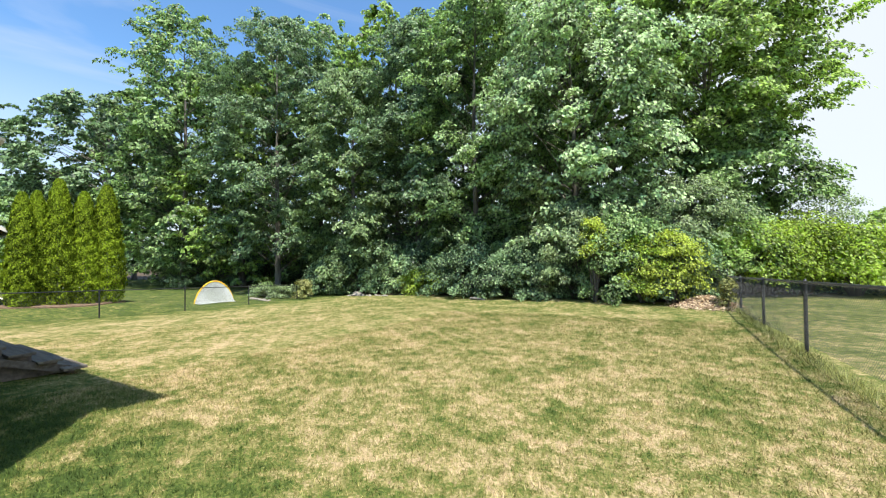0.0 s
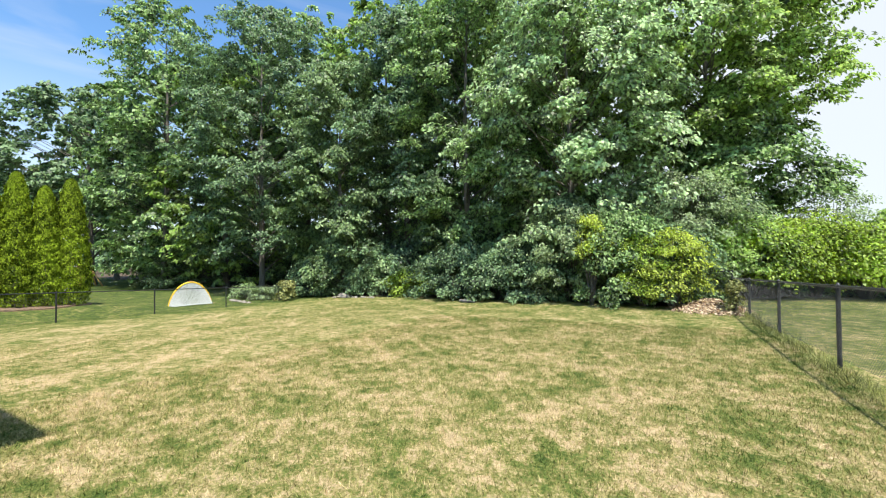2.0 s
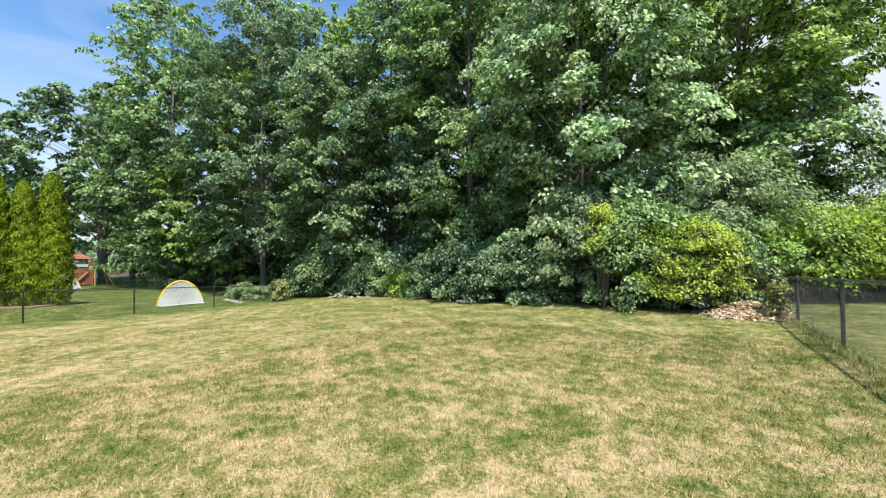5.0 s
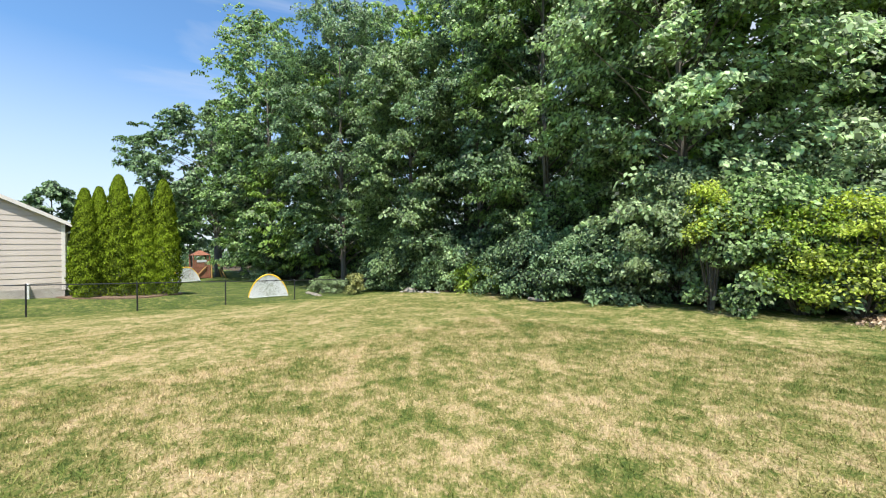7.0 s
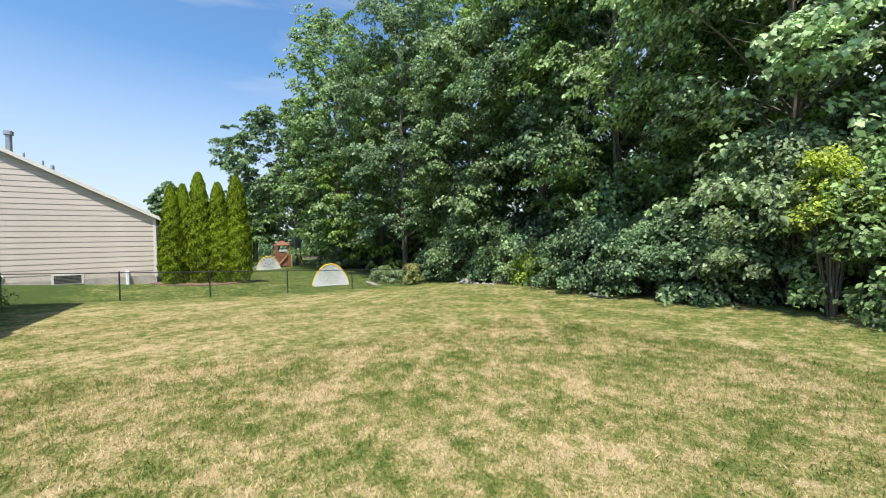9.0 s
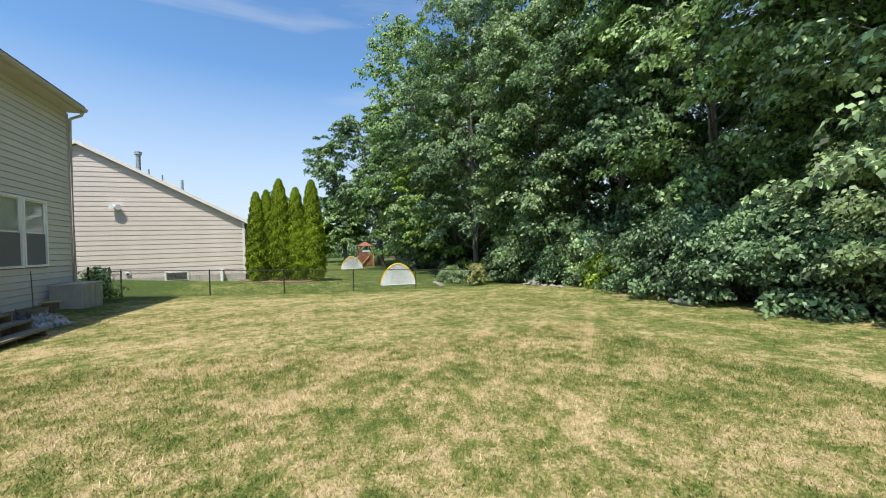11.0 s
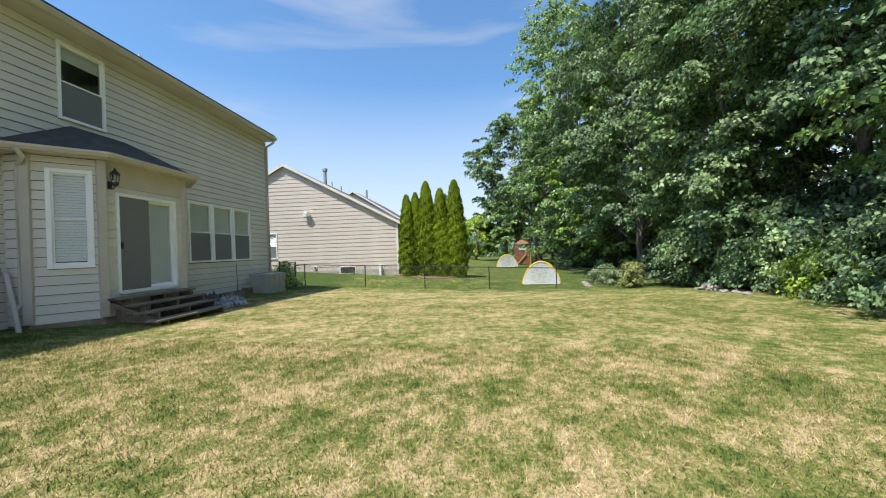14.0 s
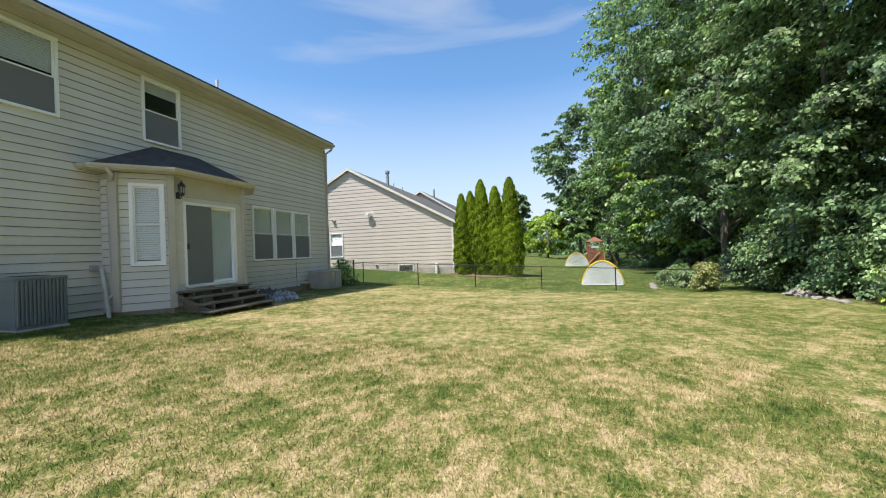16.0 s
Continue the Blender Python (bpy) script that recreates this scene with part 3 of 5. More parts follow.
thicket("undergrowth", "dark undergrowth filling the shade of the wood", [(-48, -28, 25.5, 29.0), (-22, -10, 21.5, 25.0), (-10, 3.5, 21.5, 25.0)], M_DEEP, 330, 0.24, 5.0)
thicket("far_woods", "far belt of green woods behind the trees", [(-60, -25, 29, 36), (-25, 1, 31, 37)], M_DEEP, 260, 0.5, 11.0)
thicket("far_woods", "far belt of woods on the horizon", [(-150, -95, -70, 60), (-110, 30, 90, 120)], M_DEEP, 420, 1.2, 9.0)

# undergrowth along the lawn
for sx, sy, sh, sr, mat, label, nc in (
    (-16.6, 20.3, 4.4, 1.7, M_LAYER, "tall pale green shrub at the lawn's edge", 70),
    (-14.2, 20.4, 2.6, 1.4, M_DEEP, "dark shrub at the lawn's edge", 50),
    (-12.8, 20.0, 2.3, 1.1, M_PALE, "rounded pale green shrub at the lawn's edge", 45),
    (-11.0, 19.5, 1.5, 0.95, M_LIME, "low bright lime shrub at the lawn's edge", 45),
    (-9.4, 19.5, 2.2, 1.2, M_DEEP, "dark leafy shrub below the maples", 50),
    (-7.6, 18.8, 2.6, 1.4, M_DEEP, "leafy shrub with arching branches", 60),
    (-5.6, 18.6, 2.4, 1.4, M_DEEP, "dark leafy shrub at the lawn's edge", 60),
    (-3.8, 18.4, 2.6, 1.4, M_DEEP, "dark leafy shrub at the lawn's edge", 60),
    (-2.2, 18.3, 4.0, 1.6, M_BLUE, "grey-green shrub with small leaves", 90),
    (-0.4, 17.9, 3.4, 1.5, M_MAPLE, "dense leafy shrub under vines", 90),
    (0.9, 18.0, 2.8, 1.3, M_DEEP, "dense dark shrub beside the fence corner", 70),
    (-18.6, 19.5, 2.4, 1.3, M_DEEP, "dark shrub in the wood's shade", 45),
    (-38.5, 21.5, 5.0, 2.6, M_BLUE, "broad pale bush at the far wood's edge", 80),
    (-44.0, 23.0, 5.0, 2.6, M_DEEP, "dark bush at the far wood's edge", 70),
    (-34.0, 20.5, 4.0, 2.4, M_DEEP, "dark bush at the wood's edge", 70),
):
    shrub(sx, sy, sh * 1.05, sr * 1.25, mat, label, int(nc * 2.2), 95, 0.12)
shrub(-1.35, 16.75, 3.45, 0.5, M_YELLEAF, "yellow-green vine hanging over the shrub", 34, size=0.075, low=0.52, spray=0.3, name="vine", category="vine")
shrub(0.35, 16.9, 2.7, 0.9, M_LIME, "lime-green vine creeping over the shrubs", 60, size=0.08, low=0.15, spray=0.34, name="vine", category="vine")
shrub(1.25, 16.75, 2.75, 0.95, M_YELLEAF, "yellow-green vine heaped over the shrubs", 80, size=0.08, low=0.12, spray=0.36, name="vine", category="vine")
shrub(1.6, 20.2, 5.2, 2.5, M_BLUE, "grey-green willowy shrub at the fence corner", 280, 100, 0.115, spray=0.5)
shrub(3.9, 19.9, 3.0, 1.4, M_OAK, "green shrub hanging over the fence corner", 120, 100, 0.12, low=0.12)
for vx, vy, vh, vr in ((4.6, 19.9, 2.75, 1.15), (5.9, 20.6, 3.25, 1.25), (7.2, 20.4, 2.7, 1.15), (8.5, 20.9, 2.3, 1.0)):
    shrub(vx, vy, vh, vr, M_LIME, "lime-green vine heaped over shrubs beyond the fence", 75, 120, 0.11, low=0.28, name="vine", category="vine", spray=0.62)
shrub(4.6, 21.6, 2.2, 1.7, M_DEEP, "dark shrub in the shade beyond the fence", 90, 75, 0.15)
shrub(7.0, 22.3, 2.0, 1.7, M_DEEP, "dark shrub in the shade beyond the fence", 90, 75, 0.15)
shrub(9.4, 23.0, 3.4, 2.0, M_OAK, "green bush beyond the side fence", 110, 75, 0.18)

# clipped row beside the neighbouring house
for ax, ay, top_z, ar in ((-21.9, 5.76, 4.5, 0.52), (-22.15, 6.25, 4.65, 0.5), (-22.0, 6.9, 5.25, 0.62), (-21.95, 7.72, 4.8, 0.62), (-22.0, 8.55, 5.25, 0.68)):
    ah = top_z - ground_z(ax, ay)
    arborvitae(ax, ay, ah, ar, "tall clipped yellow-green arborvitae in a row")


# ---- siding ----
def board_mesh(length, high, t0=0.026):
    """A lapped board along x, its foot proud of its head."""
    t1 = 0.004
    v = [(0, 0, 0), (length, 0, 0), (length, t0, 0), (0, t0, 0), (0, 0, high), (length, 0, high), (length, t1, high), (0, t1, high)]
    f = [(0, 3, 2, 1), (4, 5, 6, 7), (2, 3, 7, 6), (0, 4, 7, 3), (1, 2, 6, 5), (0, 1, 5, 4)]
    me = mesh_of("siding_board", v, f)
    me.shade_flat()
    return me


def siding(parent, mat, origin, yaw, length, z0, z1, lap, holes=(), limit=None, proud=0.026):
    """Lapped boards on a wall: origin and yaw of its foot line, seen from outside; holes (u0, u1, z0, z1)."""
    cache, z = {}, z0
    base = pose(*origin, 0, 0, yaw)
    while z < z1 - 0.02:
        hi = min(lap, z1 - z)
        a, b = limit(z + hi * 0.6) if limit else (0.0, length)
        spans = [(a, b)]
        for h0, h1, hz0, hz1 in holes:
            if z + hi > hz0 + 0.02 and z < hz1 - 0.02:
                spans = [s for u0, u1 in spans for s in ((u0, min(u1, h0)), (max(u0, h1), u1)) if s[1] - s[0] > 0.02]
        runs = [(u0, u1, z, hi) for u0, u1 in spans]
        # boards notched round an opening go on below its sill and above its head
        for h0, h1, hz0, hz1 in holes:
            if z < hz0 - 0.02 and z + hi > hz0 + 0.02:
                runs.append((h0, h1, z, hz0 - z))
            if z < hz1 - 0.02 and z + hi > hz1 + 0.02:
                runs.append((h0, h1, hz1, z + hi - hz1))
        for u0, u1, zb, hb in runs:
            if u1 - u0 < 0.03:
                continue
            key = (round(u1 - u0, 3), round(hb, 3))
            if key not in cache:
                # boards cut short of the next lap; the gap draws its shadow line
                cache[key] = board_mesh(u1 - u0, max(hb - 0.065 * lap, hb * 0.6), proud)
                cache[key].materials.append(mat)
            ob = new("siding_board", cache[key])
            ob.parent = parent
            ob.matrix_local = base @ pose(u0, 0, zb)
        z += lap


def wall_with_holes(name, mat, parent, origin, yaw, length, z0, z1, thick, holes, label=""):
    """A wall of its thickness, standing behind its face, with openings that go through it."""
    us = sorted({0.0, length, *[u for h in holes for u in h[:2]]})
    zs = sorted({z0, z1, *[z for h in holes for z in h[2:]]})
    bm = bmesh.new()
    for u0, u1 in zip(us, us[1:]):
        for a, b in zip(zs, zs[1:]):
            uc, zc = (u0 + u1) / 2, (a + b) / 2
            if not any(h[0] < uc < h[1] and h[2] < zc < h[3] for h in holes):
                block(u0, u1, -thick, 0, a, b, 0, bm)
    bmesh.ops.remove_doubles(bm, verts=bm.verts, dist=1e-4)
    bmesh.ops.transform(bm, matrix=pose(*origin, 0, 0, yaw), verts=bm.verts)
    return part(name, bm, mat, parent, label)


def bars(bm, m, items):
    for x0, x1, y0, y1, z0, z1 in items:
        b2 = block(x0, x1, y0, y1, z0, z1, 0.004)
        bmesh.ops.transform(b2, matrix=m, verts=b2.verts)
        me = bpy.data.meshes.new("tmp")
        b2.to_mesh(me)
        b2.free()
        bm.from_mesh(me)
        bpy.data.meshes.remove(me)
    return bm


def window(parent, origin, yaw, wide, z0, z1, blind=0.5, casing=0.06, screen=True):
    """A double-hung window: casing, two sashes, panes, blind above, insect screen below. origin: left foot of the opening seen from outside."""
    m = pose(*origin, 0, 0, yaw)
    zm, c = (z0 + z1) / 2, casing
    fr = part("window", bars(bmesh.new(), m, [(-0.0, c, -0.08, 0.035, z0, z1), (wide - c, wide, -0.08, 0.035, z0, z1), (c, wide - c, -0.08, 0.035, z1 - c, z1), (c, wide - c, -0.08, 0.045, z0, z0 + c)]), M_WHITE, parent, "white double-hung window with a pale blind")
    for name, a, b, yy in (("upper_sash", zm - 0.02, z1 - c, 0.0), ("lower_sash", z0 + c, zm + 0.02, -0.02)):
        s = 0.035
        part(name, bars(bmesh.new(), m, [(c, c + s, yy - 0.03, yy, a, b), (wide - c - s, wide - c, yy - 0.03, yy, a, b), (c + s, wide - c - s, yy - 0.03, yy, a, a + s), (c + s, wide - c - s, yy - 0.03, yy, b - s, b)]), M_WHITE, fr)
        pane = part("pane", bars(bmesh.new(), m, [(c + s, wide - c - s, yy - 0.018, yy - 0.012, a + s, b - s)]), M_GLASS, fr)
        pane.visible_shadow = False
    if screen:
        part("insect_screen", bars(bmesh.new(), m, [(c, wide - c, -0.016, -0.012, z0 + c, zm - 0.02)]), M_SCREEN, fr, "grey insect screen")
    top, bot = z1 - c, z1 - c - (z1 - z0 - 2 * c) * blind
    n = max(2, int((top - bot) / 0.05))
    part("blind", bars(bmesh.new(), m, [(c, wide - c, -0.062, -0.056, bot + (top - bot) * i / n + 0.004, bot + (top - bot) * (i + 1) / n) for i in range(n)]), M_BLIND, fr, "pale horizontal blind")
    # added near-black panel gives the room's darkness by colour
    part("unlit_room_panel", bars(bmesh.new(), m, [(-0.02, wide + 0.02, -0.42, -0.40, z0 - 0.02, z1 + 0.02)]), M_DARK, fr)
    return fr


# ---- the two-storey house ----
house = tagged(empty("house"), "two-storey house with sage-grey lapped siding and a bay", "house")
HX0, HX1, HY, EAVE = -15.62, -2.7, 0.784, 5.98
# along the back wall u runs from its west end to its east end
WIN3 = [(-11.03 - i * 1.098 - 1.05, 1.05) for i in range(3)]
holes = []
for wx, ww in WIN3:
    holes.append((wx - HX0, wx + ww - HX0, 1.045, 2.955))
holes.append((-8.49 - HX0, -7.45 - HX0, 4.21, 5.87))
holes.append((-5.76 - HX0, -4.05 - HX0, 4.22, 5.88))
# wall coloured dark so the board gaps look like lap shadows
back = wall_with_holes("back_wall", M_LAPSHADE, house, (HX0, HY, 0), 0, HX1 - HX0, -0.45, EAVE + 0.1, 0.16, [*holes, (-9.9 - HX0, -6.7 - HX0, 0.3, 3.0)])
siding(back, M_SIDING, (HX0, HY + 0.001, 0), 0, HX1 - HX0, -0.035, EAVE + 0.09, 0.178, [*holes, (-10.1 - HX0, -6.48 - HX0, -1, 3.2)])
for name, x in (("west_wall", HX0 + 0.08), ("east_wall", HX1 - 0.08)):
    part(name, block(x - 0.08, x + 0.08, -9.0, HY - 0.16, -0.5, EAVE + 0.1), M_SIDING, house)
part("front_wall", block(HX0, HX1, -9.2, -9.0, -0.5, EAVE + 0.1), M_SIDING, house)
# floor slab coloured near-black to match the unlit rooms
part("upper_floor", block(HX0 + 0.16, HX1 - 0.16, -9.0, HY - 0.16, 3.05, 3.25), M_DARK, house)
part("foundation", block(HX0 - 0.02, HX1 + 0.02, HY - 0.2, HY + 0.012, -0.6, -0.04), M_FOOT, house)
for x in (HX0, HX1):
    part("corner_trim", block(x - 0.03, x + 0.07, HY - 0.03, HY + 0.03, 0.0, EAVE, 0.004) if x == HX0 else block(x - 0.07, x + 0.03, HY - 0.03, HY + 0.03, 0.0, EAVE, 0.004), M_TRIM, house)
ry0, ry1, rz = HY + 0.45, -9.65, EAVE + 0.22
ridge_y, ridge_z = -4.3, EAVE + 0.22 + 2.3
part("roof", slab([(HX0 - 0.05, ry0, rz), (HX0 - 0.05, ridge_y, ridge_z), (HX1 + 0.35, ridge_y, ridge_z), (HX1 + 0.35, ry0, rz)][::-1], 0.06), M_SHINGLE, house, "dark shingle roof")
part("roof", slab([(HX0 - 0.05, ridge_y, ridge_z), (HX0 - 0.05, ry1, rz), (HX1 + 0.35, ry1, rz), (HX1 + 0.35, ridge_y, ridge_z)][::-1], 0.06), M_SHINGLE, house)
for x in (HX0 + 0.08, HX1 - 0.08):
    bm = bmesh.new()
    tri = [(x - 0.07, HY - 0.02, EAVE + 0.08), (x - 0.07, -9.2, EAVE + 0.08), (x - 0.07, ridge_y, ridge_z - 0.1)]
    va = [bm.verts.new(p) for p in tri]
    vb = [bm.verts.new((p[0] + 0.14, p[1], p[2])) for p in tri]
    bm.faces.new(va), bm.faces.new(vb[::-1])
    for i in range(3):
        bm.faces.new((va[i], vb[i], vb[(i + 1) % 3], va[(i + 1) % 3]))
    part("gable", bm, M_SIDING, house)
part("soffit", block(HX0 - 0.03, HX1 + 0.33, HY + 0.02, HY + 0.42, EAVE + 0.04, EAVE + 0.07), M_TRIM, house)
part("fascia", block(HX0 - 0.04, HX1 + 0.34, HY + 0.40, HY + 0.425, EAVE + 0.03, EAVE + 0.2), M_TRIM, house)


def gutter(path, parent, size=0.11):
    """A K-style trough along a level line, given its outer side to the left of travel."""
    prof = [(0.0, 0.0), (size * 0.65, 0.0), (size, size * 0.6), (size, size), (size - 0.012, size), (size * 0.62, 0.02), (0.012, 0.02), (0.012, size), (0.0, size)]
    bm = bmesh.new()
    pts = [Vector(p) for p in path]
    rings = []
    for i, p in enumerate(pts):
        d0 = (pts[i] - pts[i - 1]).normalized() if i else (pts[1] - pts[0]).normalized()
        d1 = (pts[i + 1] - pts[i]).normalized() if i + 1 < len(pts) else d0
        n0, n1 = Vector((-d0.y, d0.x, 0)), Vector((-d1.y, d1.x, 0))
        nn = (n0 + n1).normalized()
        nn = nn / max(0.3, nn.dot(n0))
        rings.append([bm.verts.new(p + nn * a + Vector((0, 0, b))) for a, b in prof])
    k = len(prof)
    for a, b in zip(rings, rings[1:]):
        for i in range(k):
            bm.faces.new((a[i], a[(i + 1) % k], b[(i + 1) % k], b[i]))
    bm.faces.new(rings[0]), bm.faces.new(rings[-1][::-1])
    bmesh.ops.recalc_face_normals(bm, faces=bm.faces)
    return part("gutter", bm, M_TRIM, parent, "brown-grey painted gutter")


gutter([(HX1 + 0.36, HY + 0.427, EAVE + 0.08), (HX0 - 0.06, HY + 0.427, EAVE + 0.08)][::-1], house)
part("downspout", tube([(HX0 + 0.05, HY + 0.46, EAVE + 0.08), (HX0 + 0.05, HY + 0.40, EAVE - 0.05), (HX0 + 0.02, HY + 0.10, EAVE - 0.18), (HX0 + 0.02, HY + 0.085, EAVE - 0.35), (HX0 + 0.02, HY + 0.085, 0.2), (HX0 + 0.02, HY + 0.2, 0.05)], 0.045, 8), M_TRIM, house)
for wx, ww in WIN3:
    window(house, (wx, HY + 0.012, 0), 0, ww, 1.045, 2.955, 0.55)
window(house, (-8.49, HY + 0.012, 0), 0, 1.04, 4.21, 5.87, 0.2)
window(house, (-5.76, HY + 0.012, 0), 0, 1.71, 4.22, 5.88, 0.45)
part("vent_pipe", tube([(-11.74, -1.2, EAVE + 0.7), (-11.74, -1.2, EAVE + 1.9)], 0.05, 10), M_WHITE, house, "white roof vent pipe")

# the bay with the sliding door
bay = part("bay", prism([(-6.50, HY - 0.1), (-6.50, 1.22), (-7.22, 1.935), (-7.40, 1.935), (-7.40, HY - 0.1)][::-1], 3.0, 3.2), M_SIDING, house, "angled bay with a sliding glass door")
BAY = [(-6.48, HY), (-6.48, 1.225), (-7.2, 1.945), (-9.38, 1.945), (-10.1, 1.225), (-10.1, HY)]
bay_holes = {1: [(0.245, 0.905, 1.06, 2.96)], 2: [(0.30, 1.90, 0.47, 2.60)]}
for i, (a, b) in enumerate(zip(BAY, BAY[1:])):
    d = Vector((b[0] - a[0], b[1] - a[1], 0))
    yaw = math.degrees(math.atan2(d.y, d.x))
    hs = bay_holes.get(i, [])
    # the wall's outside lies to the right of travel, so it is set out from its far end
    # all but the door face get the dark backing as painted lap shadow
    wl_ = wall_with_holes("bay_wall", M_SIDING if i == 2 else M_LAPSHADE, house, (b[0], b[1], 0), yaw + 180, d.length, -0.1, 3.22, 0.12, [(d.length - h[1], d.length - h[0], h[2], h[3]) for h in hs])
    siding(wl_, M_SIDING, (b[0], b[1], 0), yaw + 180, d.length, 0.045, 2.75 if i == 2 else 3.2, 0.178, [(d.length - h[1], d.length - h[0], h[2], h[3]) for h in hs])
    part("foundation", bars(bmesh.new(), pose(b[0], b[1], 0, 0, 0, yaw + 180), [(0, d.length, -0.12, 0.012, -0.5, 0.04)]), M_FOOT, house)
for x, y, turn in ((-6.48, 1.225, 22.5), (-7.2, 1.945, 67.5), (-9.38, 1.945, 112.5), (-10.1, 1.225, 157.5)):
    bm = block(-0.06, 0.06, -0.07, 0.07, 0.06, 3.19, 0.004)
    bmesh.ops.transform(bm, matrix=pose(x, y, 0, 0, 0, turn), verts=bm.verts)
    part("corner_trim", bm, M_TRIM, house)
part("bay_frieze", block(-9.36, -7.22, 1.946, 1.972, 2.72, 3.2, 0.003), M_TRIM, house)
EV = 3.22
OUT = [(-6.08, HY + 0.02), (-6.08, 1.12), (-7.13, 2.17), (-9.55, 2.17), (-10.42, 1.32), (-10.42, HY + 0.02)]
TOP = [(-7.7, HY + 0.02, 4.12), (-9.0, HY + 0.02, 4.12)]
o3 = [(x, y, EV + 0.1) for x, y in OUT]
for q in ((o3[0], o3[1], TOP[0]), (o3[1], o3[2], TOP[0]), (o3[2], o3[3], TOP[1], TOP[0]), (o3[3], o3[4], TOP[1]), (o3[4], o3[5], TOP[1])):
    part("bay_roof", slab(q, 0.03), M_SHINGLE, house, "dark shingled hip roof over the bay")
part("bay_soffit", prism(OUT[::-1], EV - 0.02, EV), M_TRIM, house)
bm = bmesh.new()
for a, b in zip(OUT, OUT[1:]):
    d = Vector((b[0] - a[0], b[1] - a[1], 0))
    bars(bm, pose(a[0], a[1], 0, 0, 0, math.degrees(math.atan2(d.y, d.x))), [(0, d.length, -0.001, 0.02, EV - 0.03, EV + 0.08)])
part("bay_fascia", bm, M_TRIM, house)
gutter([(x, y, EV) for x, y in OUT][::-1][0:6], house, 0.10)
part("downspout", tube([(-6.2, 1.40, EV), (-6.3, 1.40, EV - 0.12), (-6.43, 1.15, EV - 0.25), (-6.425, 1.13, EV - 0.4), (-6.425, 1.13, 0.45), (-6.3, 1.17, 0.36)], 0.042, 8), M_TRIM, house)
d45 = Vector((-0.72, 0.72, 0)).normalized()
wp = Vector((-6.48, 1.225, 0)) + d45 * 0.905 + Vector((0.7071, 0.7071, 0)) * 0.012
window(house, (wp.x, wp.y, 0), -45, 0.66, 1.06, 2.96, 0.97, 0.075, False)

# the sliding door
sm = pose(-9.1, 1.957, 0, 0, 0, 0)
door = part("sliding_door", bars(bmesh.new(), sm, [(0, 0.06, -0.1, 0.03, 0.5, 2.6), (1.54, 1.6, -0.1, 0.03, 0.5, 2.6), (0.06, 1.54, -0.1, 0.03, 2.53, 2.6), (0.06, 1.54, -0.1, 0.05, 0.47, 0.54)]), M_WHITE, house, "white-framed sliding glass patio door")
for u0, u1, yy in ((0.77, 1.54, -0.01), (0.06, 0.82, -0.05)):
    part("door_leaf", bars(bmesh.new(), sm, [(u0, u0 + 0.05, yy - 0.03, yy, 0.54, 2.53), (u1 - 0.05, u1, yy - 0.03, yy, 0.54, 2.53), (u0 + 0.05, u1 - 0.05, yy - 0.03, yy, 0.54, 0.61), (u0 + 0.05, u1 - 0.05, yy - 0.03, yy, 2.47, 2.53)]), M_WHITE, door)
    p = part("pane", bars(bmesh.new(), sm, [(u0 + 0.05, u1 - 0.05, yy - 0.018, yy - 0.012, 0.61, 2.47)]), M_GLASS, door)
    p.visible_shadow = False
part("insect_screen", bars(bmesh.new(), sm, [(0.80, 1.53, 0.012, 0.016, 0.55, 2.52)]), M_SCREEN, door, "grey screen over the opening half")
part("door_handle", bars(bmesh.new(), sm, [(1.50, 1.535, 0.0, 0.06, 1.42, 1.56)]), M_BLACK, door, "black door handle")
bm = bmesh.new()
for i in range(11):
    bars(bm, sm, [(0.065 + i * 0.064, 0.134 + i * 0.064, -0.10 - 0.004 * (i % 2), -0.096 - 0.004 * (i % 2), 0.56, 2.5)])
part("vertical_blind", bm, M_CURTAIN, door, "pale vertical blind slats")
# added near-black panel behind the door, painted as the unlit room
part("unlit_room_panel", bars(bmesh.new(), sm, [(-0.1, 1.7, -0.52, -0.5, 0.4, 2.7)]), M_DARK, door)


def wall_lantern(x, y, z):
    t = tagged(empty("wall_lantern", x, y, z), "black carriage lantern on the bay wall", "wall lamp")
    part("back_plate", block(-0.05, 0.05, 0.0, 0.02, -0.14, 0.02, 0.006), M_BLACK, t)
    part("arm", tube([(0, 0.02, -0.10), (0, 0.09, -0.14), (0, 0.13, -0.08)], 0.012, 6), M_BLACK, t)
    bm = tube([(0, 0.13, -0.08), (0, 0.13, -0.05), (0, 0.13, 0.0)], [0.03, 0.06, 0.065], 6)
    part("base", bm, M_BLACK, t)
    g = part("glass", tube([(0, 0.13, 0.0), (0, 0.13, 0.16)], [0.055, 0.075], 6), M_GLASS, t)
    bm = bmesh.new()
    for k in range(6):
        a = k * math.pi / 3
        tube([(0.058 * math.cos(a), 0.13 + 0.058 * math.sin(a), 0.0), (0.078 * math.cos(a), 0.13 + 0.078 * math.sin(a), 0.16)], 0.006, 4, bm)
    part("bars", bm, M_BLACK, t)
    part("cap", tube([(0, 0.13, 0.16), (0, 0.13, 0.18), (0, 0.13, 0.24), (0, 0.13, 0.26), (0, 0.13, 0.30)], [0.095, 0.085, 0.03, 0.018, 0.004], 8), M_BLACK, t)
    return t


wall_lantern(-7.37, 1.965, 2.78)


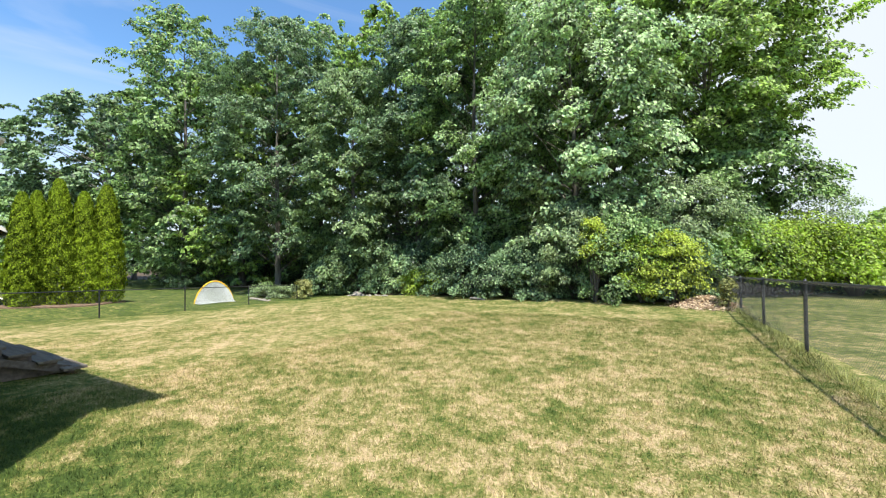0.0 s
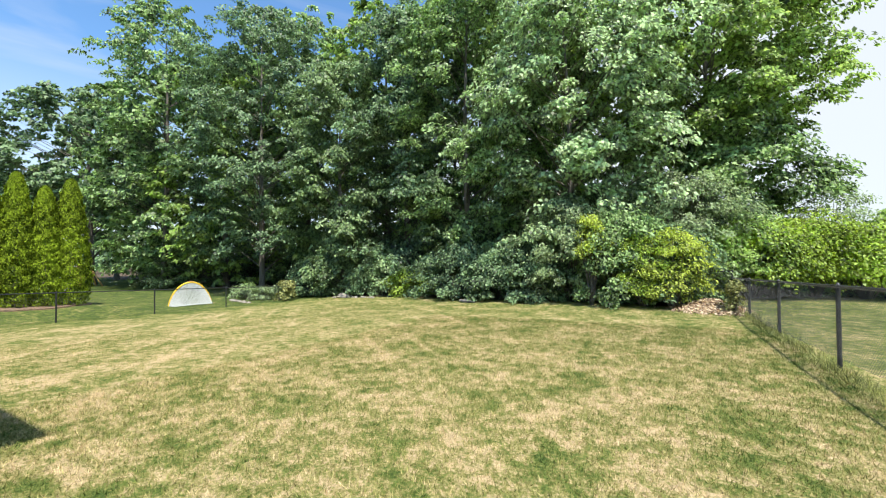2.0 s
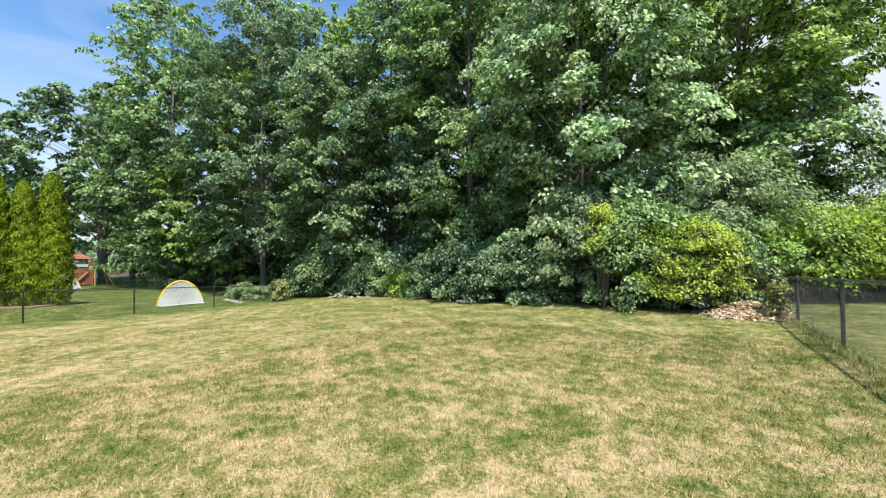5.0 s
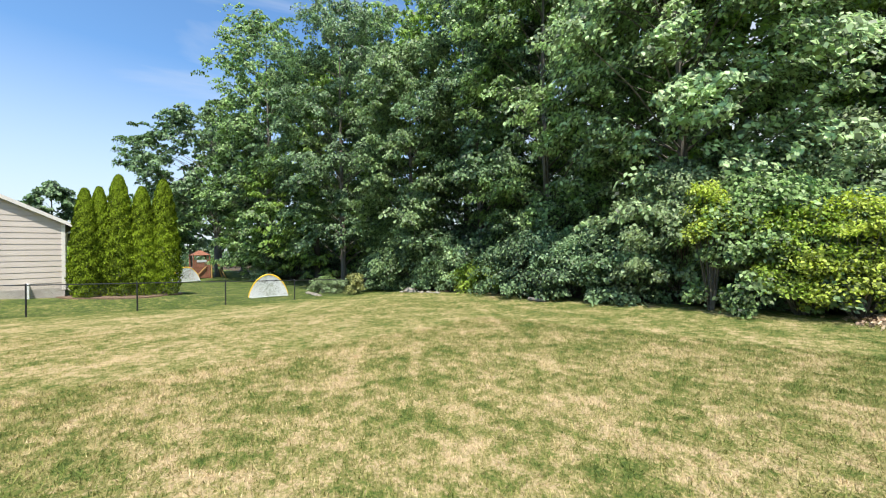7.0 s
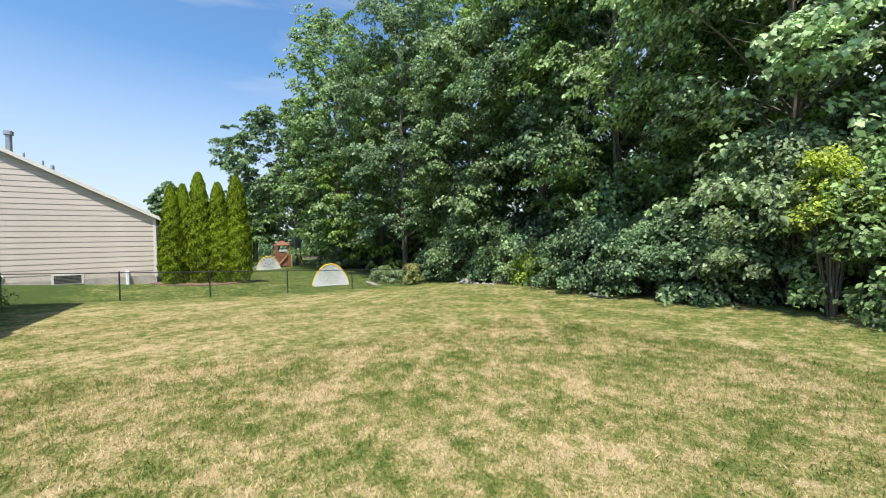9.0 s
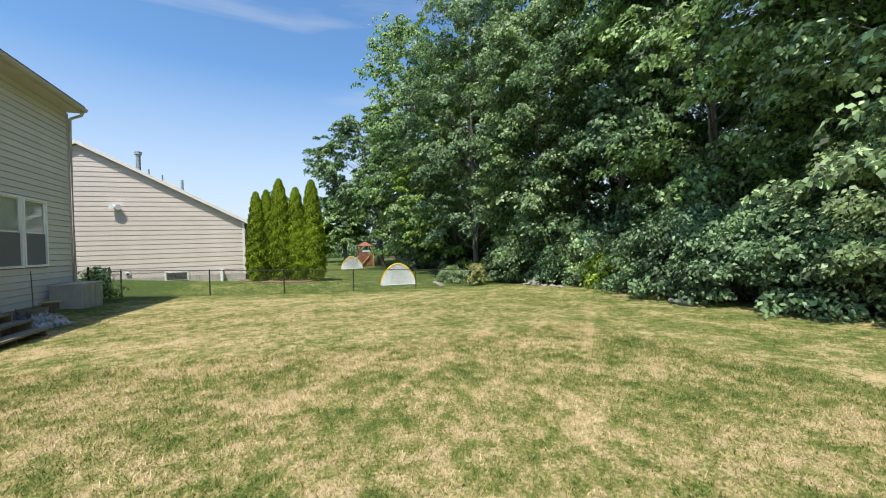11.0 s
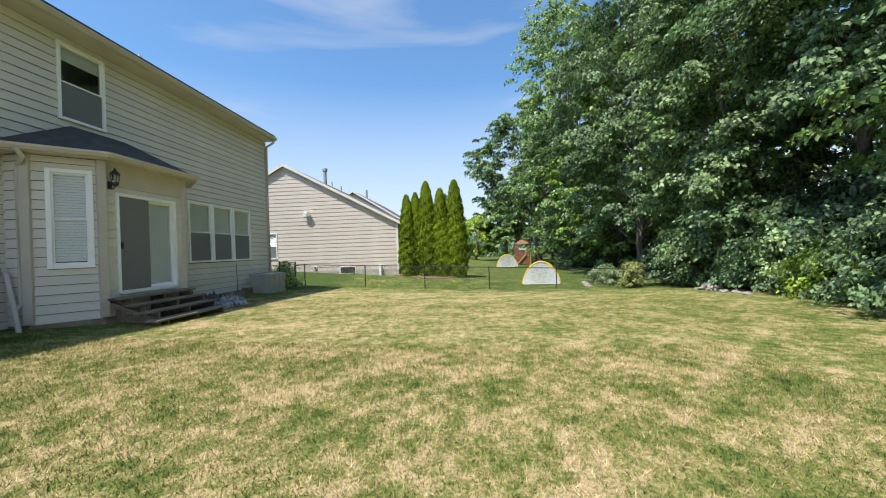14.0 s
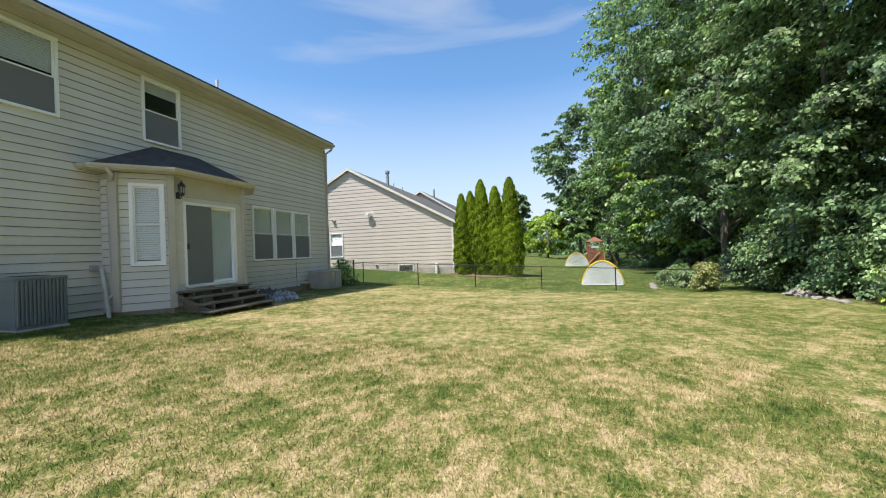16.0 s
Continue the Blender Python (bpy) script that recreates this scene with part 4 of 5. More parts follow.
def door_steps():
    t = tagged(empty("wooden_steps", -8.4, 2.4, 0), "weathered grey wooden steps below the sliding door", "steps")
    inv = lambda bm: (bmesh.ops.translate(bm, verts=bm.verts, vec=(8.4, -2.4, 0)), bm)[1]
    part("platform", inv(block(-9.25, -7.2, 1.96, 2.32, 0.38, 0.42, 0.006)), M_WOOD, t)
    for y, z, x0, x1 in ((2.48, 0.24, -9.22, -7.2), (2.76, 0.09, -9.2, -7.15), (3.02, -0.07, -9.15, -7.08)):
        part("tread", inv(block(x0, x1, y - 0.14, y + 0.14, z, z + 0.04, 0.006)), M_WOOD, t)
    for x in (-7.45, -8.3, -9.15):
        bm = bmesh.new()
        a = [(1.98, 0.38), (2.32, 0.38), (2.32, 0.24), (2.62, 0.24), (2.62, 0.09), (2.9, 0.09), (2.9, -0.07), (3.1, -0.07), (3.1, -0.3), (1.98, -0.3)]
        f0 = [bm.verts.new((x, y, z)) for y, z in a]
        f1 = [bm.verts.new((x + 0.04, y, z)) for y, z in a]
        bm.faces.new(f0), bm.faces.new(f1[::-1])
        for i in range(len(a)):
            bm.faces.new((f0[i], f1[i], f1[(i + 1) % len(a)], f0[(i + 1) % len(a)]))
        part("stringer", inv(bm), M_WOOD, t)
    bm = slab([(-7.24, 1.98, 0.36), (-7.24, 1.98, 0.26), (-7.24, 3.05, -0.16), (-7.24, 3.05, -0.04)], 0.04)
    part("side_brace", inv(bm), M_WOOD, t)
    return t


door_steps()


def air_conditioner(x, y, z):
    t = tagged(empty("air_conditioner", x, y, z), "blue-grey louvred air conditioner beside the house wall", "air conditioner")
    s, h = 0.37, 0.93
    part("base", block(-s + 0.005, s - 0.005, -s + 0.005, s - 0.005, 0, 0.06, 0.01), M_ACPAINT, t)
    part("coil", block(-s + 0.025, s - 0.025, -s + 0.025, s - 0.025, 0.06, h - 0.05), M_ACPAINT, t)
    part("top", block(-s - 0.015, s + 0.015, -s - 0.015, s + 0.015, h - 0.06, h, 0.015), M_ACPAINT, t)
    for cx in (-1, 1):
        for cy in (-1, 1):
            part("corner_post", block(cx * (s - 0.03) - 0.03, cx * (s - 0.03) + 0.03, cy * (s - 0.03) - 0.03, cy * (s - 0.03) + 0.03, 0.06, h - 0.06, 0.028), M_ACPAINT, t)
    me = None
    for i in range(13):
        u = -s + 0.035 + i * (2 * s - 0.07) / 12
        for k in range(4):
            if me is None:
                b = block(-0.017, 0.017, -0.013, 0.013, 0.06, h - 0.06, 0.003)
                me = bpy.data.meshes.new("louvre")
                b.to_mesh(me)
                b.free()
                me.materials.append(M_ACPAINT)
            o = new("louvre", me)
            o.parent = t
            o.matrix_local = pose(0, 0, 0, 0, 0, 90 * k) @ pose(u, s, 0, 0, 0, 18)
    bm = bmesh.new()
    for i in range(5):
        r = 0.06 + i * 0.055
        tube([(r * math.cos(a * math.pi / 12), r * math.sin(a * math.pi / 12), h + 0.012) for a in range(25)], 0.004, 4, bm, False)
    part("fan_guard", bm, M_BLACK, t)
    return t


pad = tagged(part("equipment_pad", block(-5.37, -4.59, 0.84, 1.61, -0.14, 0.03, 0.01), M_CONCRETE, None), "low concrete pad under the air conditioner", "slab")
air_conditioner(-4.98, 1.22, 0.03)
tagged(part("outlet_box", block(-6.34, -6.2, HY + 0.02, HY + 0.1, 0.98, 1.12, 0.01), M_BOX, None), "grey outdoor outlet box on the house wall", "outlet")
pipe = tagged(part("drain_pipe", tube([(-6.40, 0.88, 1.03), (-6.36, 0.95, 0.98), (-6.22, 1.34, -0.06)], 0.04, 10), M_PVC, None), "off-white plastic pipe leaning against the house wall", "pipe")


def storage_box(x0, x1, y0, y1, z1):
    z0 = ground_z((x0 + x1) / 2, y1) - 0.03
    t = tagged(empty("storage_box", x0, y0, z0), "faded grey plastic deck box against the house", "storage box")
    a, b, h = x1 - x0, y1 - y0, z1 - z0
    part("body", block(0.02, a - 0.02, 0.02, b - 0.02, 0, h - 0.06, 0.015), M_BOX, t)
    part("lid", block(0, a, 0, b, h - 0.06, h, 0.02), M_BOX, t)
    for i in range(4):
        part("rib", block(0.15 + i * (a - 0.3) / 3 - 0.03, 0.15 + i * (a - 0.3) / 3 + 0.03, b - 0.02, b - 0.005, 0.04, h - 0.08, 0.004), M_BOX, t)
    return t


storage_box(-15.15, -13.85, 0.95, 1.75, 0.50)


def planter(x, y):
    """A low wooden planter with a rim and soil."""
    t = tagged(empty("planter", x, y, ground_z(x, y) - 0.02), "low brown wooden planter against the house wall", "planter")
    for y0, y1 in ((-0.17, -0.14), (0.14, 0.17)):
        part("side_board", block(-0.36, 0.36, y0, y1, 0, 0.2, 0.006), M_WOOD, t)
    for x0, x1 in ((-0.36, -0.33), (0.33, 0.36)):
        part("end_board", block(x0, x1, -0.138, 0.138, 0, 0.2, 0.006), M_WOOD, t)
    part("soil", block(-0.328, 0.328, -0.138, 0.138, 0.01, 0.16), M_MULCH, t, "brown soil")
    return t


def saucer(x, y, z):
    """A shallow dish with a raised rim, on a short block."""
    t = tagged(empty("plant_saucer", x, y, ground_z(x, y) - 0.01), "yellowish plastic plant saucer on a wooden block", "saucer")
    part("block", block(-0.13, 0.13, -0.13, 0.13, 0, z - 0.04, 0.01), M_WOOD, t)
    part("dish", tube([(0, 0, z - 0.04), (0, 0, z), (0, 0, z + 0.004), (0, 0, z - 0.025)], [0.17, 0.24, 0.225, 0.15], 20), M_TAN, t)
    return t


planter(-12.3, 1.35)
saucer(-13.0, 1.4, 0.3)
stake = tagged(part("garden_stake", tube([(-12.95, 1.08, ground_z(-12.95, 1.08) - 0.1), (-12.97, 1.04, 0.95)], [0.014, 0.011], 6), M_WOOD, None), "thin weathered stake leaning on the house wall", "stake")


def crumpled(name, cx, cy, sx, sy, high, mat, label, cat, seed):
    """A heap of crumpled sheet."""
    n = 64
    v, f = [], []
    for j in range(n):
        for i in range(n):
            u, w2 = i / (n - 1) * 2 - 1, j / (n - 1) * 2 - 1
            e = max(0.0, 1 - (u * u + w2 * w2))
            q = noise.fractal((u * 4.5 + seed, w2 * 4.5, seed), 0.7, 2.1, 5)
            x, y = cx + u * sx + 0.06 * q, cy + w2 * sy + 0.05 * noise.noise((w2 * 4, u * 4, seed))
            v.append((x, y, ground_z(x, y) + 0.015 + high * (e ** 0.6) * (0.55 + 0.7 * abs(q))))
    f = [(j * n + i, j * n + i + 1, (j + 1) * n + i + 1, (j + 1) * n + i) for j in range(n - 1) for i in range(n - 1)]
    return tagged(new(name, mesh_of(name, v, f, mat)), label, cat)


crumpled("tarp", -10.1, 2.1, 0.5, 0.36, 0.36, M_TARPDARK, "crumpled dark tarpaulin heaped beside the steps", "tarp", 3.1)
crumpled("tarp", -10.35, 2.5, 0.68, 0.32, 0.27, M_TARP, "crumpled silver tarpaulin heaped beside the steps", "tarp", 8.4)
shrub(-16.3, 1.15, 1.25, 0.36, M_MAPLE, "small leafy shrub at the house corner", 14, size=0.10)


# ---- chain-link fences ----
def chain_link(name, posts, high, label, gap=0.055, wire=0.0016, rail=0.02, post_r=0.03, top=None):
    """Posts on the ground, a top rail, and woven wire between them. posts: plan points."""
    t = tagged(empty(name), label, "fence")
    tops = []
    for x, y in posts:
        z = top(y) - high if top else ground_z(x, y)
        part("post", tube([(x, y, min(z, ground_z(x, y)) - 0.1), (x, y, z + high + 0.03), (x, y, z + high + 0.06)], [post_r, post_r, post_r * 0.4], 10), M_BLACK, t)
        tops.append(Vector((x, y, z + high)))
    for a, b in zip(tops, tops[1:]):
        part("top_rail", tube([a, b], rail, 8), M_BLACK, t)
    v, f = [], []
    for a, b in zip(tops, tops[1:]):
        run = (b - a).length
        d = (b - a) / run
        side = Vector((-d.y, d.x, 0)).normalized()
        n = int(run / gap)
        for sgn in (1, -1):
            for i in range(-int(high / gap), n + 1):
                s0, s1 = i * gap, i * gap + high
                h0, h1 = 0.0, high
                if s0 < 0:
                    h0, s0 = -s0, 0.0
                if s1 > run:
                    h1, s1 = high - (s1 - run), run
                if s1 - s0 < 0.02:
                    continue
                if sgn < 0:
                    h0, h1 = high - h0, high - h1
                p, q = a + d * s0 + Vector((0, 0, h0 - high + 0.03)), a + d * s1 + Vector((0, 0, h1 - high + 0.03))
                o = len(v)
                w2 = (q - p).normalized().cross(side) * wire
                off = side * (0.03 + sgn * wire)
                for e in (p, q):
                    v += [e + off + w2, e + off - w2, e + off + side * wire * 1.6]
                f += [(o, o + 1, o + 4, o + 3), (o + 1, o + 2, o + 5, o + 4), (o + 2, o, o + 3, o + 5)]
    tagged(child(new("wire_mesh", mesh_of("wire_mesh", v, f, M_WIRE)), t), kind="stuff")
    return t


chain_link("chain_link_fence", [(3.04, y) for y in (-2.4, 0.6, 3.6, 6.6, 9.56, 12.55, 15.35)] + [(3.1, 18.2)], 1.1, "black chain-link fence along the side of the lawn", top=lambda y: 1.10 - 0.041 * (y - 9.56))
chain_link("chain_link_fence", [(3.1, 18.24), (0.3, 18.5)], 1.1, "black chain-link fence behind the shrubs at the corner")
chain_link("chain_link_fence", [(-17.45, 1.05), (-18.4, 1.1), (-18.4, 4.15), (-18.4, 7.08), (-18.4, 10.2), (-18.4, 13.37), (-18.4, 16.5), (-18.4, 19.5)], 1.08, "black chain-link fence between the two gardens", 0.06, 0.0012, 0.018, 0.026, lambda y: 0.735 - 0.0483 * y)
chain_link("chain_link_fence", [(-17.4, 1.1), (-16.2, 0.95)], 1.12, "black chain-link gate panel at the house corner", 0.06, 0.0012, 0.018, 0.035)
weed = np.c_[rng.normal(3.0, 0.09, 4200), rng.uniform(3.5, 15.6, 4200)]
grass("fence_weeds", "long yellowing grass along the fence foot", on_ground(weed[weed[:, 0] < 3.35]), 0.13, 0.005, M_WEED, 0.5)

# ---- the neighbouring house ----
nb_house = tagged(empty("neighbour_house"), "single-storey tan house with lapped siding and a gable", "house")
NX, NY0, NY1, NR, NRZ, NEZ = -22.2, -8.43, 5.13, -1.65, 6.53, 2.87
slope = (NRZ - NEZ) / (NY1 - NR)
n_holes = [(7.35, 8.30, 0.98, 2.55)]
gable = wall_with_holes("gable_wall", M_SIDING2, nb_house, (NX, NY1, 0), -90, NY1 - NY0, -0.4, NEZ, 0.16, n_holes)
bm = prism([(NY0, NEZ), (NY1, NEZ), (NR, NRZ)], -0.16, 0.0)
bmesh.ops.transform(bm, matrix=Matrix(((0, 0, 1, NX), (1, 0, 0, 0), (0, 1, 0, 0), (0, 0, 0, 1))), verts=bm.verts)
part("gable_top", bm, M_SIDING2, nb_house)
siding(gable, M_SIDING2, (NX + 0.001, NY1, 0), -90, NY1 - NY0, 0.18, NRZ - 0.1, 0.232, n_holes, lambda z: (max(0.0, (z - NEZ) / slope), min(NY1 - NY0, NY1 - NR + (NRZ - z) / slope)), 0.018)
part("foundation", block(NX - 0.2, NX + 0.02, NY0, NY1, -0.6, 0.18), M_CONCRETE, nb_house)
part("side_wall", block(NX - 16, NX - 0.16, NY1 - 0.16, NY1, -0.5, NEZ), M_SIDING2, nb_house)
part("side_wall", block(NX - 16, NX - 0.16, NY0, NY0 + 0.16, -0.5, NEZ), M_SIDING2, nb_house)
part("far_wall", block(NX - 16.16, NX - 16, NY0, NY1, -0.5, NEZ), M_SIDING2, nb_house)
part("corner_trim", block(NX - 0.03, NX + 0.035, NY1 - 0.09, NY1 + 0.03, 0.1, NEZ, 0.004), M_CREAM, nb_house)
ov = 0.38
for sgn, ye in ((1, NY1 + ov), (-1, NY0 - ov)):
    ze = NEZ - slope * ov + 0.16
    a, b = (NX + 0.16, NR, NRZ + 0.16), (NX - 16.4, NR, NRZ + 0.16)
    q = [a, b, (NX - 16.4, ye, ze), (NX + 0.16, ye, ze)]
    part("roof", slab(q if sgn < 0 else q[::-1], 0.09), M_SHINGLE2, nb_house, "grey-brown shingle roof")
    rk = [(NX + 0.185, NR, NRZ + 0.17), (NX + 0.185, ye, ze + 0.01), (NX + 0.185, ye, ze - 0.15), (NX + 0.185, NR, NRZ + 0.0)]
    part("rake_board", slab(rk if sgn < 0 else rk[::-1], 0.025), M_CREAM, nb_house)
    so = [(NX + 0.16, NR, NRZ + 0.06), (NX - 0.0, NR, NRZ + 0.06), (NX - 0.0, ye, ze - 0.1), (NX + 0.16, ye, ze - 0.1)]
    part("soffit", slab(so if sgn < 0 else so[::-1], 0.02), M_CREAM, nb_house)
gutter([(NX + 0.3, NY1 + ov + 0.005, NEZ - slope * ov + 0.02), (NX - 16.4, NY1 + ov + 0.005, NEZ - slope * ov + 0.02)][::-1], nb_house)
part("downspout", tube([(NX - 0.1, NY1 + ov, NEZ - 0.2), (NX - 0.1, NY1 + 0.06, NEZ - 0.4), (NX - 0.1, NY1 + 0.06, 0.15), (NX - 0.0, NY1 + 0.2, 0.05)], 0.045, 8), M_CREAM, nb_house)
window(nb_house, (NX + 0.012, NY1 - 7.35, 0), -90, 0.95, 0.98, 2.55, 0.6)
part("foundation_vent", block(NX + 0.0, NX + 0.04, 1.55, 2.57, -0.03, 0.43, 0.006), M_CREAM, nb_house)
bm = bmesh.new()
for i in range(6):
    block(NX + 0.03, NX + 0.055, 1.63, 2.49, 0.03 + i * 0.058, 0.065 + i * 0.058, 0, bm)
part("vent_louvres", bm, M_DARK, nb_house)
part("dryer_vent", block(NX + 0.0, NX + 0.07, 0.0, 0.19, 0.32, 0.48, 0.01), M_WHITE, nb_house)
part("dryer_flap", block(NX + 0.07, NX + 0.085, 0.03, 0.16, 0.34, 0.44, 0.004), M_DARK, nb_house)
fl = part("flood_light", tube([(NX + 0.02, -0.25, 3.65), (NX + 0.05, -0.25, 3.65)], 0.07, 12), M_WHITE, nb_house, "white wall floodlight")
part("lamp_head", tube([(NX + 0.05, -0.3, 3.65), (NX + 0.14, -0.34, 3.62), (NX + 0.26, -0.38, 3.6)], [0.05, 0.1, 0.13], 12), M_WHITE, fl)
part("lamp_head", tube([(NX + 0.05, -0.2, 3.65), (NX + 0.14, -0.16, 3.62), (NX + 0.26, -0.12, 3.6)], [0.05, 0.1, 0.13], 12), M_WHITE, fl)
part("wall_bell", tube([(NX + 0.02, -2.81, 3.35), (NX + 0.16, -2.81, 3.32)], [0.11, 0.08], 12), M_GALV, nb_house)
part("spigot_box", block(NX + 0.0, NX + 0.25, 4.0, 4.12, -0.25, 0.42, 0.02), M_WHITE, nb_house)
fp = part("flue_pipe", tube([(-25.2, -0.26, 5.7), (-25.2, -0.26, 6.8)], 0.11, 14), M_GALV, nb_house, "galvanised flue pipe with a cap")
part("cap", tube([(-25.2, -0.26, 6.78), (-25.2, -0.26, 6.82), (-25.2, -0.26, 6.98), (-25.2, -0.26, 7.0)], [0.11, 0.17, 0.17, 0.1], 14), M_GALV, fp)
for y, z in ((0.2, 5.45), (0.82, 5.15)):
    part("vent_pipe", tube([(-25.2, y, z), (-25.2, y, z + 0.6)], 0.035, 8), M_GALV, nb_house)


def plain_house(x, y, yaw, a, b, h, rise, mat, roof, label):
    """A far gabled house: walls, roof with overhang, a row of windows."""
    t = tagged(empty("far_house", x, y, ground_z(x, y) - 0.1), label, "house")
    t.rotation_euler = (0, 0, radians(yaw))
    bm = prism([(-b, 0), (b, 0), (b, h), (0, h + rise), (-b, h)], -a, a)
    bmesh.ops.transform(bm, matrix=Matrix(((0, 0, 1, 0), (1, 0, 0, 0), (0, 1, 0, 0), (0, 0, 0, 1))), verts=bm.verts)
    part("walls", bm, mat, t)
    s = rise / b
    for sg in (1, -1):
        q = [(a + 0.4, 0, h + rise + 0.15), (-a - 0.4, 0, h + rise + 0.15), (-a - 0.4, sg * (b + 0.4), h - s * 0.4 + 0.15), (a + 0.4, sg * (b + 0.4), h - s * 0.4 + 0.15)]
        part("roof", slab(q if sg < 0 else q[::-1], 0.12), roof, t)
        rk = [(a + 0.43, 0, h + rise + 0.16), (a + 0.43, sg * (b + 0.4), h - s * 0.4 + 0.16), (a + 0.43, sg * (b + 0.4), h - s * 0.4 - 0.06), (a + 0.43, 0, h + rise - 0.06)]
        part("rake_board", slab(rk if sg < 0 else rk[::-1], 0.03), M_CREAM, t)
    for k in (-1, 1):
        w_ = part("window", block(a - 0.02, a + 0.04, k * b * 0.45 - 0.5, k * b * 0.45 + 0.5, 1.0, 2.4, 0.01), M_WHITE, t)
        part("pane", block(a + 0.04, a + 0.05, k * b * 0.45 - 0.42, k * b * 0.45 + 0.42, 1.08, 2.32), M_DARK, w_)
    part("vent_pipe", tube([(a - 3, b * 0.1, h + rise - 0.4), (a - 3, b * 0.1, h + rise + 0.7)], 0.12, 10), M_GALV, t)
    return t


plain_house(-50.0, -3.4, 0, 8.0, 6.8, 3.6, 4.3, M_SIDING2, M_SHINGLE2, "tan gabled house two gardens away")
plain_house(37.0, 82.0, 60, 9.0, 6.0, 3.4, 3.0, M_SIDING2, M_SHINGLE2, "tan house with a brown roof beyond the side lawn")


# ---- garden things beyond the fence ----
def goal(x, y, yaw, wide, high):
    """A pop-up football goal: sprung yellow rim, netting pulled back to a rear hoop."""
    t = tagged(empty("football_goal", x, y, ground_z(x, y)), "pop-up football goal with a yellow rim and white net", "goal")
    t.rotation_euler = (0, 0, radians(yaw))
    arc = [(math.cos(math.pi * k / 24), math.sin(math.pi * k / 24)) for k in range(25)]
    rim = [(c * wide / 2, 0.0, max(0.02, s ** 1.25 * high)) for c, s in arc]
    part("rim", tube(rim, 0.045, 8), M_YELLOW, t, "yellow sleeve over a sprung rim")
    part("ground_bar", tube([(-wide / 2, 0, 0.03), (wide / 2, 0, 0.03)], 0.035, 8), M_NET, t)
    rear = [(c * wide * 0.46, -0.5, 0.03 + 0.02 * s) for c, s in arc]
    part("rear_hoop", tube(rear, 0.03, 6), M_NET, t)

    def net_point(u, w2):
        i = u * 24
        k = min(23, int(i))
        q = i - k
        a = [rim[k][j] * (1 - q) + rim[k + 1][j] * q for j in range(3)]
        b = [rear[k][j] * (1 - q) + rear[k + 1][j] * q for j in range(3)]
        return Vector(a).lerp(Vector(b), w2) + Vector((0, 0, -0.03 * math.sin(math.pi * w2)))

    v, f = [], []
    for rows, cols, swap in ((46, 2, 0), (24, 24, 1)):
        for r_ in range(rows + 1):
            line = [net_point(r_ / rows, c / 12) for c in range(13)] if not swap else [net_point(c / 24, r_ / rows) for c in range(25)]
            for p, q in zip(line, line[1:]):
                o = len(v)
                s_ = (q - p).normalized().cross(Vector((0, 0, 1))) * 0.017 if swap == 0 else Vector((0, 0, 0.017))
                v += [p - s_, q - s_, q + s_, p + s_]
                f.append((o, o + 1, o + 2, o + 3))
    part_net = child(new("net", mesh_of("net", v, f, M_NET)), t)
    part_net["label"] = "white net"
    part("handle", tube([(-0.12, 0, high + 0.02), (0, 0, high + 0.05), (0.12, 0, high + 0.02)], 0.025, 6), M_CEDAR, t)
    return t


goal(-21.3, 13.2, 80, 2.0, 1.22)
goal(-41.5, 13.4, 95, 2.3, 1.35)


def play_set(x, y):
    z = ground_z(x, y)
    t = tagged(empty("play_set", x, y, z), "red-brown wooden play tower with a yellow swing beam", "play set")
    for cx in (-0.75, 0.75):
        for cy in (-0.75, 0.75):
            part("post", block(cx - 0.06, cx + 0.06, cy - 0.06, cy + 0.06, -0.1, 2.6, 0.01), M_CEDAR, t)
    part("deck", block(-0.82, 0.82, -0.82, 0.82, 1.2, 1.27, 0.01), M_CEDAR, t)
    for k in range(9):
        u = -0.72 + k * 0.18
        part("slat", block(0.76, 0.79, u - 0.08, u + 0.08, 0.1, 2.0, 0.005), M_CEDAR, t)
        part("slat", block(u - 0.08, u + 0.08, 0.76, 0.79, 1.27, 2.0, 0.005), M_CEDAR, t)
    part("panel", block(0.8, 0.83, -0.45, 0.45, 1.75, 2.0, 0.01), M_NET, t, "pale sign panel")
    for q in ([(0.86, -0.86, 2.5), (0.86, 0.86, 2.5), (0, 0, 3.1)], [(0.86, 0.86, 2.5), (-0.86, 0.86, 2.5), (0, 0, 3.1)], [(-0.86, 0.86, 2.5), (-0.86, -0.86, 2.5), (0, 0, 3.1)], [(-0.86, -0.86, 2.5), (0.86, -0.86, 2.5), (0, 0, 3.1)]):
        part("roof", slab(q, 0.04), M_CEDAR, t, "red-brown pitched roof")
    part("swing_beam", tube([(0.6, 0.8, 1.75), (0.6, 1.55, 1.75)], 0.07, 8), M_PINE, t)
    for dx in (-0.5, 0.9):
        part("swing_leg", tube([(0.6, 1.5, 1.75), (0.6 + dx, 2.1, 0)], 0.06, 8), M_PINE, t)
    part("swing_post", tube([(0.9, 0.9, 0), (0.9, 0.9, 1.8)], 0.06, 8), M_PINE, t)
    part("brace", tube([(0.9, -0.8, 0), (0.9, 0.4, 1.3)], 0.05, 8), M_PINE, t)
    part("slide", slab([(0.6, -0.8, 1.25), (0.0, -0.8, 1.25), (0.0, -3.0, 0.1), (0.6, -3.0, 0.1)], 0.05), M_GALV, t, "pale grey slide")
    return t


play_set(-46.5, 15.7)


